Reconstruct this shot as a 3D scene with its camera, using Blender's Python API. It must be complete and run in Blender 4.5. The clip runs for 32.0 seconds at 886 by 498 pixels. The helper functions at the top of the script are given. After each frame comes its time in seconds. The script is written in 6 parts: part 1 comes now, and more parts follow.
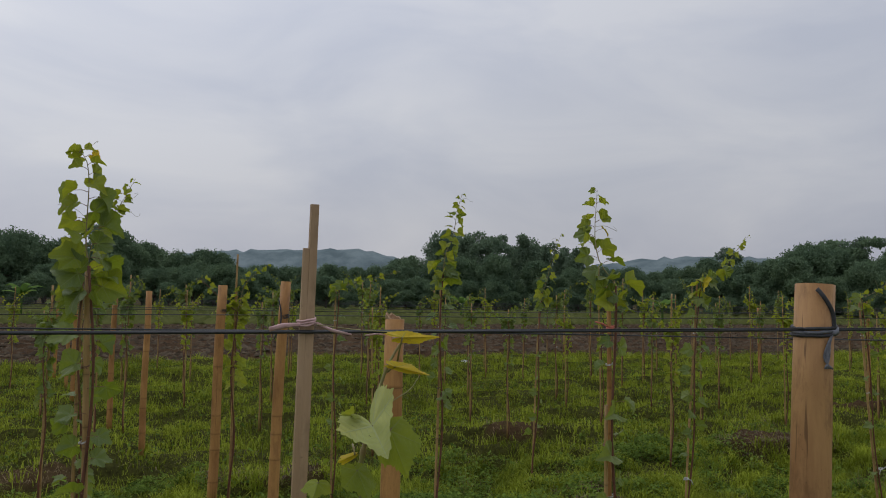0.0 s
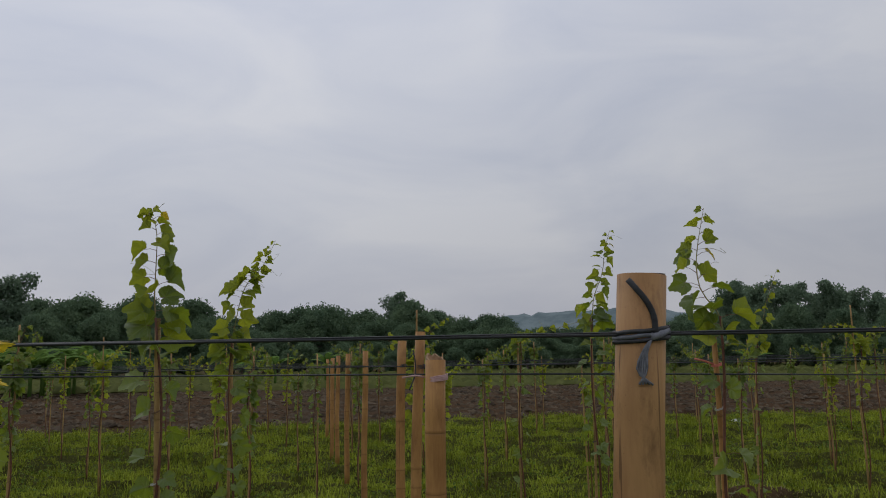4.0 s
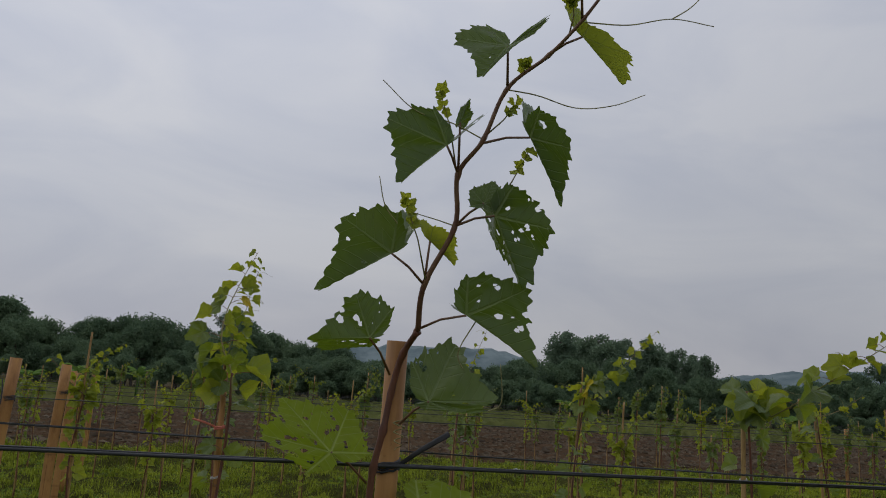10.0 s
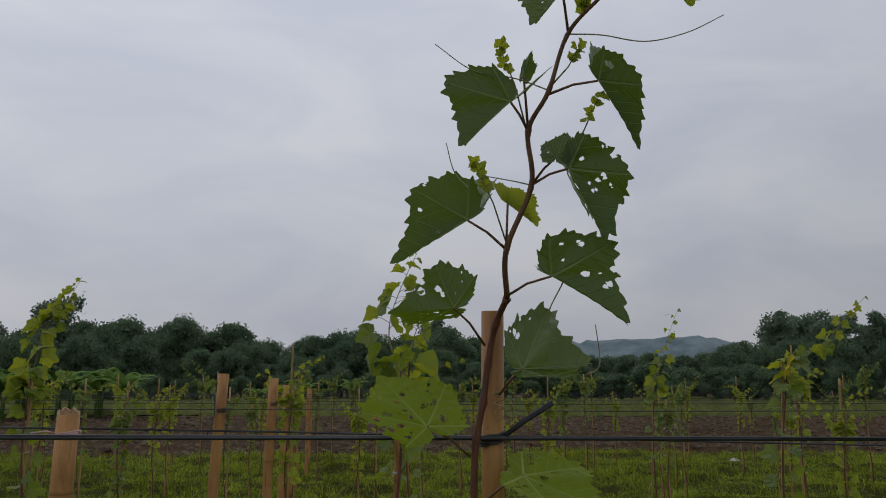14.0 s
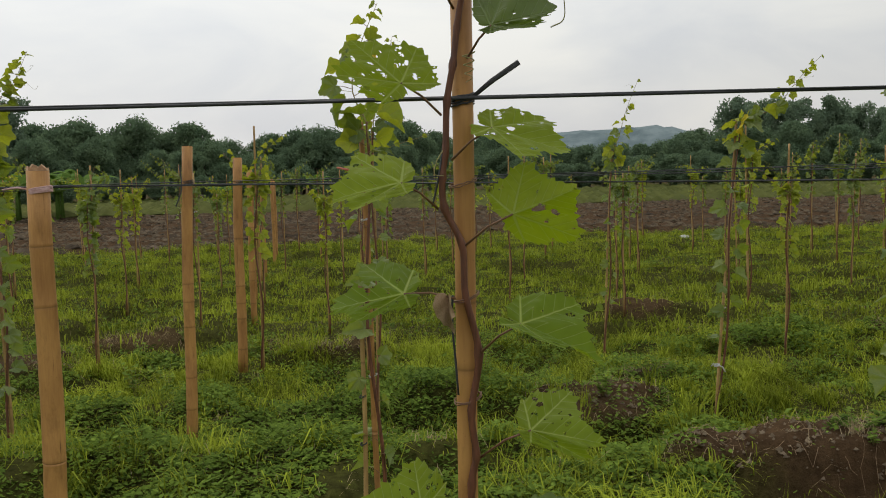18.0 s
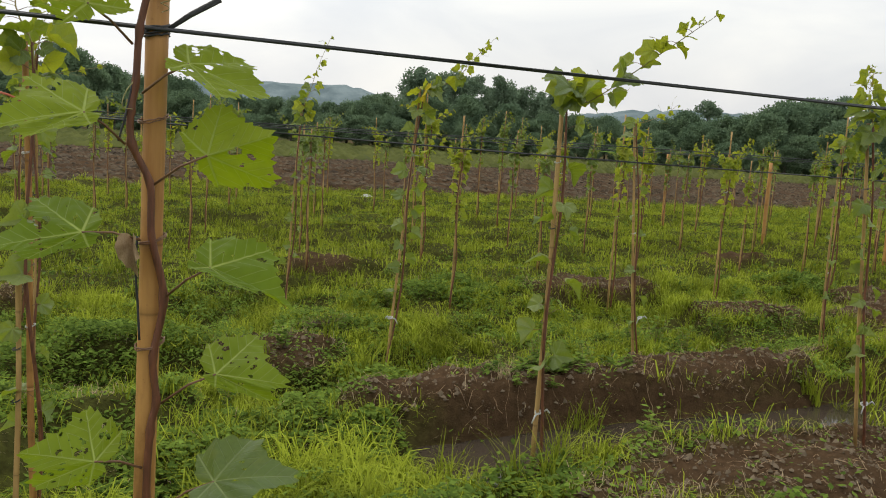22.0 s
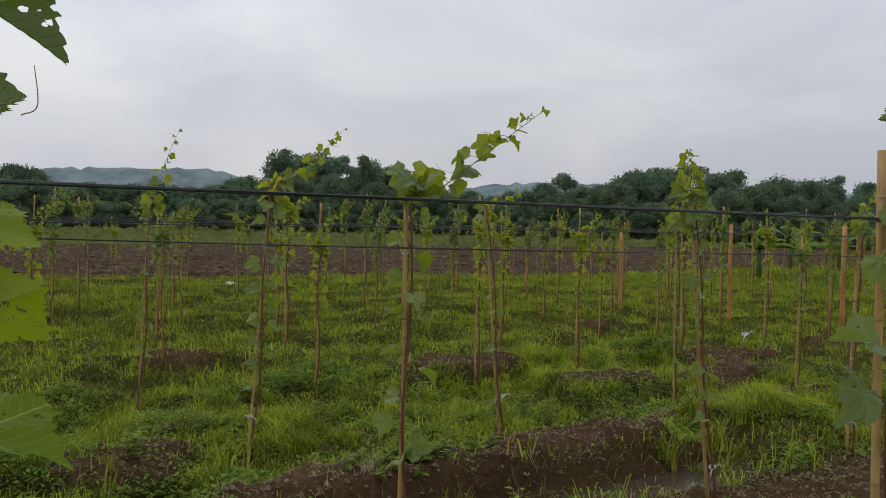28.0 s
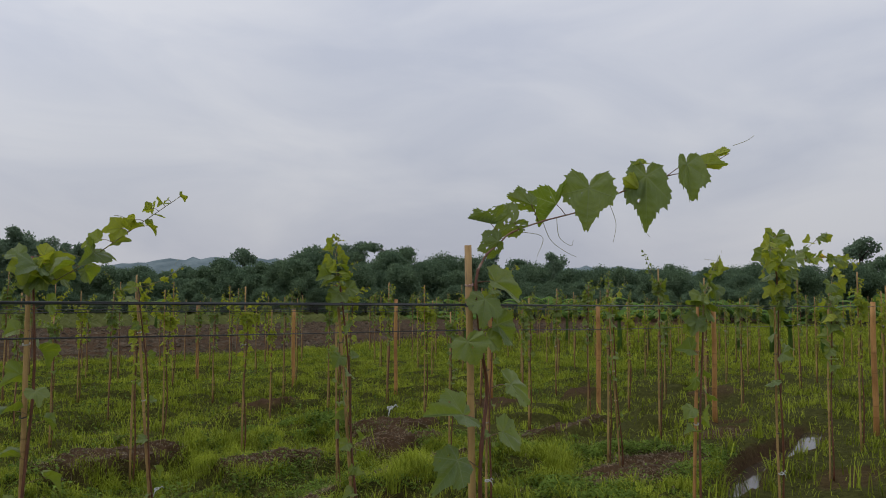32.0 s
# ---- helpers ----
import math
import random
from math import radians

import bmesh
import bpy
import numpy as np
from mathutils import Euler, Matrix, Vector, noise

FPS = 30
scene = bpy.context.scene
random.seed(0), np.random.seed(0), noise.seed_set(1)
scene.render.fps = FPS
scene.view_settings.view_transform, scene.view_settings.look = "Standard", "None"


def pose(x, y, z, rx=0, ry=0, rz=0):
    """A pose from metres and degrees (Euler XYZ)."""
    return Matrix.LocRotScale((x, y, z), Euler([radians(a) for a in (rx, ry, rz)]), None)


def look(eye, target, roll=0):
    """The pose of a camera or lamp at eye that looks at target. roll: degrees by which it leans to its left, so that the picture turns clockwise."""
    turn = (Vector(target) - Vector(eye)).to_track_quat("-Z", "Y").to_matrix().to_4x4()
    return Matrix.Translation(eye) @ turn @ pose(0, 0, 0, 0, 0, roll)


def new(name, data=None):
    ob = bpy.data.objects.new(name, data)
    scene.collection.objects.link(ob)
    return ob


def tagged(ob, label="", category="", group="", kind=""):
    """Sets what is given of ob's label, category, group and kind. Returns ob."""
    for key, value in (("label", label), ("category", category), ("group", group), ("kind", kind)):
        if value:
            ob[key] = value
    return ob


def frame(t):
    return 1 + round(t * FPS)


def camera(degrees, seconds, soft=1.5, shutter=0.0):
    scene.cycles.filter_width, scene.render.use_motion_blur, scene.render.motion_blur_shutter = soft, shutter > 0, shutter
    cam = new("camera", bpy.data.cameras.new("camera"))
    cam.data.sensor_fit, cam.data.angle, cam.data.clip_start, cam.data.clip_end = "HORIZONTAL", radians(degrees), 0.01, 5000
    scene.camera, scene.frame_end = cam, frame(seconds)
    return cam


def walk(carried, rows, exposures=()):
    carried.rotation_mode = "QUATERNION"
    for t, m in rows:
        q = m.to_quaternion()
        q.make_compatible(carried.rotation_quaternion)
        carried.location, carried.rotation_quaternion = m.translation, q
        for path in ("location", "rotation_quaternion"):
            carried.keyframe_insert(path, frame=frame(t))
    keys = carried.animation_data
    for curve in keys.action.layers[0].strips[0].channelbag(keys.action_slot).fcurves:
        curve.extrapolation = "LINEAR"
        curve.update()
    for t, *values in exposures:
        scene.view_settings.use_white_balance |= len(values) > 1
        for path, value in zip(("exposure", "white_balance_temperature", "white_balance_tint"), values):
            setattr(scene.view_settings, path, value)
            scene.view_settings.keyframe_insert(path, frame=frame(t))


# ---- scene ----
cam = camera(57.9, 32.0, 1.0)

EXPOSURES = [(0, -0.43, 6380, 7.5), (2, -0.48, 6380, 7.5), (4.5, -0.65, 6380, 7.5), (6, -0.55, 6380, 7.5), (7, -0.42, 6380, 7.5), (8, -0.35, 6380, 7.5), (9, -0.6, 6380, 7.5), (10, -0.7, 6380, 7.5), (13, -0.88, 6380, 7.5), (14.5, -0.6, 6380, 7.5), (16.5, -0.45, 6850, 4.5), (17.5, -0.1, 6850, 4.5), (18, 0.08, 7050, 2.5), (19, 0.16, 7050, 2.5), (20, 0.18, 7050, 2.5), (21, 0.4, 7050, 2.5), (22, 0.5, 7050, 2.5), (23, 0.36, 7050, 2.5), (24, 0.15, 7050, 2.5), (25, 0.1, 6800, 3), (28, -0.06, 6600, 5.0), (29, -0.3, 6380, 7.5), (30, -0.26, 6380, 7.5), (32, -0.26, 6380, 7.5)]

PATH = [
    (0, (-1.1, 0.354, 1.695), (-0.33, 2.196, 1.812), 0.9),
    (0.5, (-0.902, 0.342, 1.696), (-0.188, 2.205, 1.827), 0.7),
    (1, (-0.686, 0.297, 1.687), (-0.054, 2.19, 1.822), 0.9),
    (1.5, (-0.556, 0.285, 1.662), (0.022, 2.195, 1.798), 0.5),
    (2, (-0.372, 0.288, 1.661), (0.157, 2.211, 1.82), 0.5),
    (2.5, (-0.216, 0.347, 1.63), (0.017, 2.316, 1.892), 0.1),
    (4.5, (0.027, 0.309, 1.595), (0.108, 2.289, 1.864), -1.0),
    (5, (0.02, 0.226, 1.6), (0.214, 2.198, 1.873), -0.7),
    (5.5, (0.031, 0.181, 1.589), (0.384, 2.131, 1.863), -1.1),
    (6, (0.051, 0.15, 1.576), (0.545, 2.071, 1.833), -1.1),
    (6.5, (0.251, 0.327, 1.6), (0.821, 2.231, 1.819), 0.2),
    (7, (0.508, 0.311, 1.645), (1.216, 2.168, 1.87), 0.9),
    (7.5, (0.655, 0.269, 1.666), (1.654, 1.99, 1.871), 1.0),
    (8, (0.836, 0.356, 1.646), (1.84, 2.074, 1.849), 1.1),
    (8.5, (1.015, 0.45, 1.734), (1.95, 2.208, 1.927), 0.6),
    (9, (1.209, 0.494, 1.739), (1.935, 2.331, 2.052), 1.1),
    (9.5, (1.478, 0.514, 1.741), (1.97, 2.422, 2.084), 3.2),
    (10, (1.542, 0.518, 1.744), (1.972, 2.44, 2.095), 3.8),
    (10.5, (1.521, 0.543, 1.764), (1.895, 2.476, 2.117), 4.5),
    (11, (1.496, 0.543, 1.76), (1.824, 2.482, 2.122), 4.2),
    (11.5, (1.566, 0.565, 1.776), (1.849, 2.51, 2.149), 3.7),
    (12, (1.661, 0.55, 1.783), (1.868, 2.5, 2.178), 2.5),
    (12.5, (1.706, 0.544, 1.788), (1.814, 2.487, 2.249), 1.5),
    (12.8, (1.709, 0.477, 1.781), (1.785, 2.421, 2.241), 1.4),
    (13, (1.71, 0.533, 1.774), (1.757, 2.478, 2.235), 1.3),
    (13.5, (1.7, 0.53, 1.743), (1.701, 2.48, 2.184), 0.7),
    (14, (1.706, 0.54, 1.708), (1.667, 2.511, 2.041), -0.0),
    (14.5, (1.704, 0.553, 1.695), (1.669, 2.529, 2.002), -0.3),
    (16.5, (1.691, 0.509, 1.587), (1.73, 2.508, 1.641), -1.8),
    (17, (1.693, 0.499, 1.557), (1.736, 2.498, 1.571), -1.7),
    (17.5, (1.684, 0.496, 1.529), (1.712, 2.493, 1.419), -1.7),
    (18, (1.686, 0.489, 1.507), (1.737, 2.48, 1.333), -1.6),
    (18.5, (1.684, 0.491, 1.495), (1.713, 2.482, 1.305), -1.5),
    (19, (1.675, 0.487, 1.494), (1.685, 2.477, 1.294), -1.0),
    (19.5, (1.676, 0.482, 1.491), (1.669, 2.471, 1.284), -0.5),
    (20, (1.672, 0.481, 1.48), (1.654, 2.47, 1.277), -0.3),
    (20.5, (1.687, 0.476, 1.472), (1.794, 2.454, 1.197), 0.3),
    (21, (1.684, 0.495, 1.484), (2.092, 2.429, 1.182), 1.9),
    (21.5, (1.672, 0.488, 1.5), (2.359, 2.344, 1.215), 3.5),
    (22, (1.666, 0.465, 1.499), (2.473, 2.274, 1.227), 3.8),
    (22.5, (1.68, 0.45, 1.516), (2.527, 2.242, 1.248), 2.5),
    (23, (1.681, 0.438, 1.525), (2.539, 2.228, 1.286), 1.5),
    (23.5, (1.663, 0.429, 1.537), (2.507, 2.228, 1.306), 1.2),
    (24, (1.683, 0.42, 1.541), (2.52, 2.227, 1.358), 1.3),
    (24.5, (1.688, 0.425, 1.542), (2.596, 2.2, 1.386), 1.4),
    (25, (1.695, 0.423, 1.547), (2.617, 2.192, 1.397), 1.3),
    (25.5, (1.699, 0.414, 1.548), (2.639, 2.174, 1.411), 1.2),
    (27.5, (1.751, 0.417, 1.563), (2.798, 2.117, 1.45), 0.7),
    (28, (1.77, 0.421, 1.588), (2.856, 2.098, 1.521), 1.4),
    (28.5, (1.791, 0.399, 1.617), (3.028, 1.97, 1.658), 2.2),
    (29, (1.808, 0.365, 1.634), (3.08, 1.907, 1.709), 2.1),
    (29.5, (1.805, 0.342, 1.642), (3.139, 1.828, 1.76), 1.9),
    (30, (1.805, 0.338, 1.64), (3.177, 1.789, 1.762), 1.5),
    (30.5, (1.813, 0.319, 1.643), (3.199, 1.756, 1.77), 1.0),
    (31, (1.831, 0.283, 1.647), (3.332, 1.598, 1.777), 0.7),
    (31.5, (1.837, 0.25, 1.639), (3.436, 1.444, 1.773), 0.4),
    (32, (1.851, 0.225, 1.638), (3.493, 1.36, 1.771), 0.5),
]
walk(cam, [(t, look(e, g, r)) for t, e, g, r in PATH], EXPOSURES)

# ---- exposure rows, world, sun ----
def build_world():
    w = bpy.data.worlds.new("overcast_sky")
    scene.world = w
    w.use_nodes = True
    nt = w.node_tree
    nt.nodes.clear()
    N, L = nt.nodes.new, nt.links.new
    out, bg = N("ShaderNodeOutputWorld"), N("ShaderNodeBackground")
    sky = N("ShaderNodeTexSky")
    sky.sky_type, sky.sun_disc = "NISHITA", False
    sky.sun_elevation, sky.sun_rotation = radians(61), radians(-31)
    sky.air_density, sky.dust_density = 2.0, 4.0
    tc = N("ShaderNodeTexCoord")
    sep = N("ShaderNodeSeparateXYZ")
    L(tc.outputs["Generated"], sep.inputs[0])
    up = N("ShaderNodeMapRange")
    up.inputs["From Min"].default_value, up.inputs["From Max"].default_value = 0.0, 1.0
    up.inputs["To Min"].default_value, up.inputs["To Max"].default_value = SKY_LOW, SKY_HIGH
    L(sep.outputs["Z"], up.inputs["Value"])
    # soft glow of the hidden sun through the cloud
    dot = N("ShaderNodeVectorMath")
    dot.operation = "DOT_PRODUCT"
    dot.inputs[1].default_value = Vector((-0.48, 0.52, 0.70)).normalized()
    L(tc.outputs["Generated"], dot.inputs[0])
    glow = N("ShaderNodeMapRange")
    glow.interpolation_type = "SMOOTHSTEP"
    glow.inputs["From Min"].default_value, glow.inputs["From Max"].default_value = 0.2, 1.0
    glow.inputs["To Min"].default_value, glow.inputs["To Max"].default_value = 0.0, 0.19
    L(dot.outputs["Value"], glow.inputs["Value"])
    # streaky stratus, stretched sideways
    mp = N("ShaderNodeMapping")
    mp.inputs["Scale"].default_value = (1.5, 1.5, 4.2)
    L(tc.outputs["Generated"], mp.inputs["Vector"])
    n1 = N("ShaderNodeTexNoise")
    n1.inputs["Scale"].default_value, n1.inputs["Detail"].default_value = 2.2, 6.0
    n1.inputs["Roughness"].default_value = 0.5
    n1.inputs["Distortion"].default_value = 0.5
    L(mp.outputs[0], n1.inputs["Vector"])
    cl = N("ShaderNodeMapRange")
    cl.inputs["From Min"].default_value, cl.inputs["From Max"].default_value = 0.36, 0.66
    cl.inputs["To Min"].default_value, cl.inputs["To Max"].default_value = -0.045, 0.055
    L(n1.outputs["Fac"], cl.inputs["Value"])
    a = N("ShaderNodeMath")
    L(up.outputs[0], a.inputs[0]); L(glow.outputs[0], a.inputs[1])
    b = N("ShaderNodeMath")
    b.operation = "ADD"
    L(a.outputs[0], b.inputs[0]); L(cl.outputs[0], b.inputs[1])
    tint = N("ShaderNodeMix")
    tint.data_type = "RGBA"
    tint.inputs[6].default_value, tint.inputs[7].default_value = (0.90, 0.925, 1.09, 1), (0.975, 0.97, 1.06, 1)
    tr = N("ShaderNodeMapRange")
    tr.inputs["From Min"].default_value, tr.inputs["From Max"].default_value = 0.36, 0.66
    L(n1.outputs["Fac"], tr.inputs["Value"]); L(tr.outputs[0], tint.inputs[0])
    mul = N("ShaderNodeVectorMath")
    mul.operation = "SCALE"
    L(tint.outputs[2], mul.inputs[0]); L(b.outputs[0], mul.inputs["Scale"])
    # a little clear-sky colour shows through the thin cloud
    add = N("ShaderNodeMix")
    add.data_type, add.blend_type = "RGBA", "ADD"
    add.inputs[0].default_value = 0.012
    L(mul.outputs[0], add.inputs[6]); L(sky.outputs[0], add.inputs[7])
    L(add.outputs[2], bg.inputs["Color"])
    bg.inputs["Strength"].default_value = 1.0
    L(bg.outputs[0], out.inputs[0])
    sun = bpy.data.lights.new("sun", "SUN")
    sun.energy, sun.angle, sun.color = 0.45, radians(40), (1.0, 0.96, 0.9)
    so = new("sun", sun)
    so.matrix_world = look((-3.4, 4.0, 7.8), (0, 0, 0))


SKY_LOW, SKY_HIGH = 0.545, 1.02
build_world()


# ---- materials ----
def material(name):
    m = bpy.data.materials.new(name)
    m.use_nodes = True
    nt = m.node_tree
    return m, nt, nt.nodes["Principled BSDF"], nt.nodes.new, nt.links.new


def ramp(nt, fac, stops):
    r = nt.nodes.new("ShaderNodeValToRGB")
    e = r.color_ramp.elements
    while len(e) < len(stops):
        e.new(0.5)
    for el, (p, c) in zip(e, stops):
        el.position, el.color = p, (*c, 1)
    nt.links.new(fac, r.inputs[0])
    return r.outputs[0]


def noise_fac(nt, scale, detail=4, rough=0.55, coord="Object", stretch=(1, 1, 1), w=None):
    tc = nt.nodes.new("ShaderNodeTexCoord")
    mp = nt.nodes.new("ShaderNodeMapping")
    mp.inputs["Scale"].default_value = stretch
    nt.links.new(tc.outputs[coord], mp.inputs["Vector"])
    n = nt.nodes.new("ShaderNodeTexNoise")
    n.inputs["Scale"].default_value, n.inputs["Detail"].default_value, n.inputs["Roughness"].default_value = scale, detail, rough
    if w is not None:
        n.noise_dimensions = "4D"
        nt.links.new(w, n.inputs["W"])
    nt.links.new(mp.outputs[0], n.inputs["Vector"])
    return n.outputs["Fac"]


def mix(nt, fac, a, b, blend="MIX"):
    m = nt.nodes.new("ShaderNodeMix")
    m.data_type, m.blend_type = "RGBA", blend
    for sock, v in ((m.inputs[0], fac), (m.inputs[6], a), (m.inputs[7], b)):
        if isinstance(v, (int, float)):
            sock.default_value = v
        elif isinstance(v, tuple):
            sock.default_value = (*v, 1)
        else:
            nt.links.new(v, sock)
    return m.outputs[2]


def bump(nt, bsdf, fac, strength, dist=0.01):
    b = nt.nodes.new("ShaderNodeBump")
    b.inputs["Strength"].default_value, b.inputs["Distance"].default_value = strength, dist
    nt.links.new(fac, b.inputs["Height"])
    nt.links.new(b.outputs[0], bsdf.inputs["Normal"])


def bamboo_mat(name, light, dark, grain=1.0, blotch=0.6):
    """Weathered bamboo: broad stains, faint length-wise grain, specks, and darker joints."""
    m, nt, p, N, L = material(name)
    oi = N("ShaderNodeObjectInfo")
    r = oi.outputs["Random"]
    broad = noise_fac(nt, 3.2, 5, 0.6, stretch=(2.2, 2.2, 0.8), w=r)
    f2 = noise_fac(nt, 60 * grain, 3, 0.6, stretch=(3, 3, 0.2), w=r)
    c = ramp(nt, broad, [(0.30, dark), (0.62, light)])
    c = mix(nt, 0.22, c, ramp(nt, f2, [(0.35, dark), (0.65, light)]))
    mould = noise_fac(nt, 11, 6, 0.72, stretch=(1.6, 1.6, 0.6), w=r)
    c = mix(nt, ramp(nt, mould, [(0.52, (0, 0, 0)), (0.72, (blotch, blotch, blotch))]), c, tuple(v * 0.42 for v in dark))
    crack = noise_fac(nt, 30 * grain, 2, 0.5, stretch=(3.5, 3.5, 0.06), w=r)
    c = mix(nt, ramp(nt, crack, [(0.67, (0, 0, 0)), (0.71, (0.7, 0.7, 0.7))]), c, tuple(v * 0.35 for v in dark))
    speck = noise_fac(nt, 110, 4, 0.7, w=r)
    c = mix(nt, ramp(nt, speck, [(0.64, (0, 0, 0)), (0.72, (blotch, blotch, blotch))]), c, tuple(v * 0.4 for v in dark))
    at = N("ShaderNodeAttribute")
    at.attribute_name = "joint"
    c = mix(nt, at.outputs["Fac"], c, tuple(v * 0.30 for v in dark))
    L(c, p.inputs["Base Color"])
    p.inputs["Roughness"].default_value = 0.58
    p.inputs["Specular IOR Level"].default_value = 0.35
    bump(nt, p, f2, 0.3, 0.002)
    return m


def leaf_mat(name, top, under, vein, translucent=0.4, gloss=0.42, sheen=0.15):
    """A vine leaf with five main veins, side veins and a quilted surface, drawn from the leaf's own flat coordinates."""
    m, nt, p, N, L = material(name)
    oi = N("ShaderNodeObjectInfo")
    geo = N("ShaderNodeNewGeometry")
    at = N("ShaderNodeAttribute")
    at.attribute_name = "leafpos"
    sp = N("ShaderNodeSeparateXYZ")
    L(at.outputs["Vector"], sp.inputs[0])

    def calc(op, a, c=None):
        n = N("ShaderNodeMath")
        n.operation = op
        for sock, v in zip(n.inputs, (a, c)):
            if v is None:
                continue
            if isinstance(v, (int, float)):
                sock.default_value = v
            else:
                L(v, sock)
        return n.outputs[0]

    def steps(v, lo, hi, a, c):
        r = N("ShaderNodeMapRange")
        r.interpolation_type = "SMOOTHSTEP"
        for k, q in (("From Min", lo), ("From Max", hi), ("To Min", a), ("To Max", c)):
            r.inputs[k].default_value = q
        L(v, r.inputs["Value"])
        return r.outputs[0]
    ang = calc("ABSOLUTE", calc("ARCTAN2", sp.outputs["X"], sp.outputs["Y"]))
    rad = calc("SQRT", calc("ADD", calc("MULTIPLY", sp.outputs["X"], sp.outputs["X"]), calc("MULTIPLY", sp.outputs["Y"], sp.outputs["Y"])))
    off = calc("SUBTRACT", ang, calc("MULTIPLY", calc("ROUND", calc("DIVIDE", calc("MINIMUM", ang, 2.3), 1.02)), 1.02))
    perp = calc("ABSOLUTE", calc("MULTIPLY", rad, calc("SINE", off)))
    along = calc("MULTIPLY", rad, calc("COSINE", off))
    main = steps(calc("DIVIDE", perp, calc("MAXIMUM", calc("SUBTRACT", 1.0, calc("MULTIPLY", rad, 1.3)), 0.25)), 0.005, 0.016, 1.0, 0.0)
    saw = calc("ABSOLUTE", calc("SUBTRACT", calc("FRACT", calc("SUBTRACT", calc("MULTIPLY", along, 11.0), calc("MULTIPLY", perp, 9.0))), 0.5))
    side = steps(saw, 0.43, 0.5, 0.0, 0.65)
    vn = calc("MAXIMUM", main, side)
    wv = calc("ADD", oi.outputs["Random"], geo.outputs["Random Per Island"])
    f = noise_fac(nt, 28, 4, 0.6, w=wv)
    blotch = noise_fac(nt, 7, 3, 0.6, w=wv)
    c = mix(nt, f, tuple(v * 0.72 for v in top), tuple(min(1, v * 1.25) for v in top))
    c = mix(nt, ramp(nt, blotch, [(0.52, (0, 0, 0)), (0.75, (0.45, 0.45, 0.45))]), c, (top[0] * 1.9, top[1] * 1.35, top[2]))
    hs = N("ShaderNodeHueSaturation")
    fr = calc("FRACT", wv)
    hm = N("ShaderNodeMapRange")
    hm.inputs["To Min"].default_value, hm.inputs["To Max"].default_value = 0.47, 0.51
    L(fr, hm.inputs["Value"]); L(hm.outputs[0], hs.inputs["Hue"])
    vm = N("ShaderNodeMapRange")
    vm.inputs["To Min"].default_value, vm.inputs["To Max"].default_value = 1.3, 0.7
    L(fr, vm.inputs["Value"]); L(vm.outputs[0], hs.inputs["Value"])
    L(c, hs.inputs["Color"])
    c = mix(nt, vn, hs.outputs[0], vein)
    L(c, p.inputs["Base Color"])
    p.inputs["Roughness"].default_value = gloss
    p.inputs["Specular IOR Level"].default_value = sheen
    tl = N("ShaderNodeBsdfTranslucent")
    tc2 = mix(nt, vn, mix(nt, f, tuple(v * 0.8 for v in under), under), tuple(v * 0.45 for v in under))
    L(tc2, tl.inputs["Color"])
    ms = N("ShaderNodeMixShader")
    ms.inputs[0].default_value = translucent
    out = nt.nodes["Material Output"]
    L(p.outputs[0], ms.inputs[1]); L(tl.outputs[0], ms.inputs[2]); L(ms.outputs[0], out.inputs["Surface"])
    h = calc("SUBTRACT", calc("MULTIPLY", f, 0.6), vn)
    bump(nt, p, h, 0.55, 0.003)
    return m


def plain_mat(name, a, b, scale=20, rough=0.7, bumps=0.2, dist=0.003, stretch=(1, 1, 1), metal=0.0):
    m, nt, p, N, L = material(name)
    oi = N("ShaderNodeObjectInfo")
    f = noise_fac(nt, scale, 5, 0.6, stretch=stretch, w=oi.outputs["Random"])
    L(ramp(nt, f, [(0.3, a), (0.7, b)]), p.inputs["Base Color"])
    p.inputs["Roughness"].default_value, p.inputs["Metallic"].default_value = rough, metal
    bump(nt, p, f, bumps, dist)
    return m


def foliage_mat(name, dark, light, translucent=0.3, patch=0.9, patchy=0.4):
    m, nt, p, N, L = material(name)
    geo, oi = N("ShaderNodeNewGeometry"), N("ShaderNodeObjectInfo")
    a = N("ShaderNodeMath")
    L(geo.outputs["Random Per Island"], a.inputs[0])
    s = N("ShaderNodeMath")
    s.operation = "MULTIPLY"
    s.inputs[1].default_value = 0.7
    L(oi.outputs["Random"], s.inputs[0]); L(s.outputs[0], a.inputs[1])
    h = N("ShaderNodeMath")
    h.operation = "DIVIDE"
    h.inputs[1].default_value = 1.7
    L(a.outputs[0], h.inputs[0])
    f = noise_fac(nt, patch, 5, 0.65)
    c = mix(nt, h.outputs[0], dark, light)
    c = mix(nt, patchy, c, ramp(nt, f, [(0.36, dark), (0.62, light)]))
    L(c, p.inputs["Base Color"])
    p.inputs["Roughness"].default_value = 0.7
    p.inputs["Specular IOR Level"].default_value = 0.02
    tl = N("ShaderNodeBsdfTranslucent")
    L(c, tl.inputs["Color"])
    ms = N("ShaderNodeMixShader")
    ms.inputs[0].default_value = translucent
    L(p.outputs[0], ms.inputs[1]); L(tl.outputs[0], ms.inputs[2])
    L(ms.outputs[0], nt.nodes["Material Output"].inputs["Surface"])
    return m


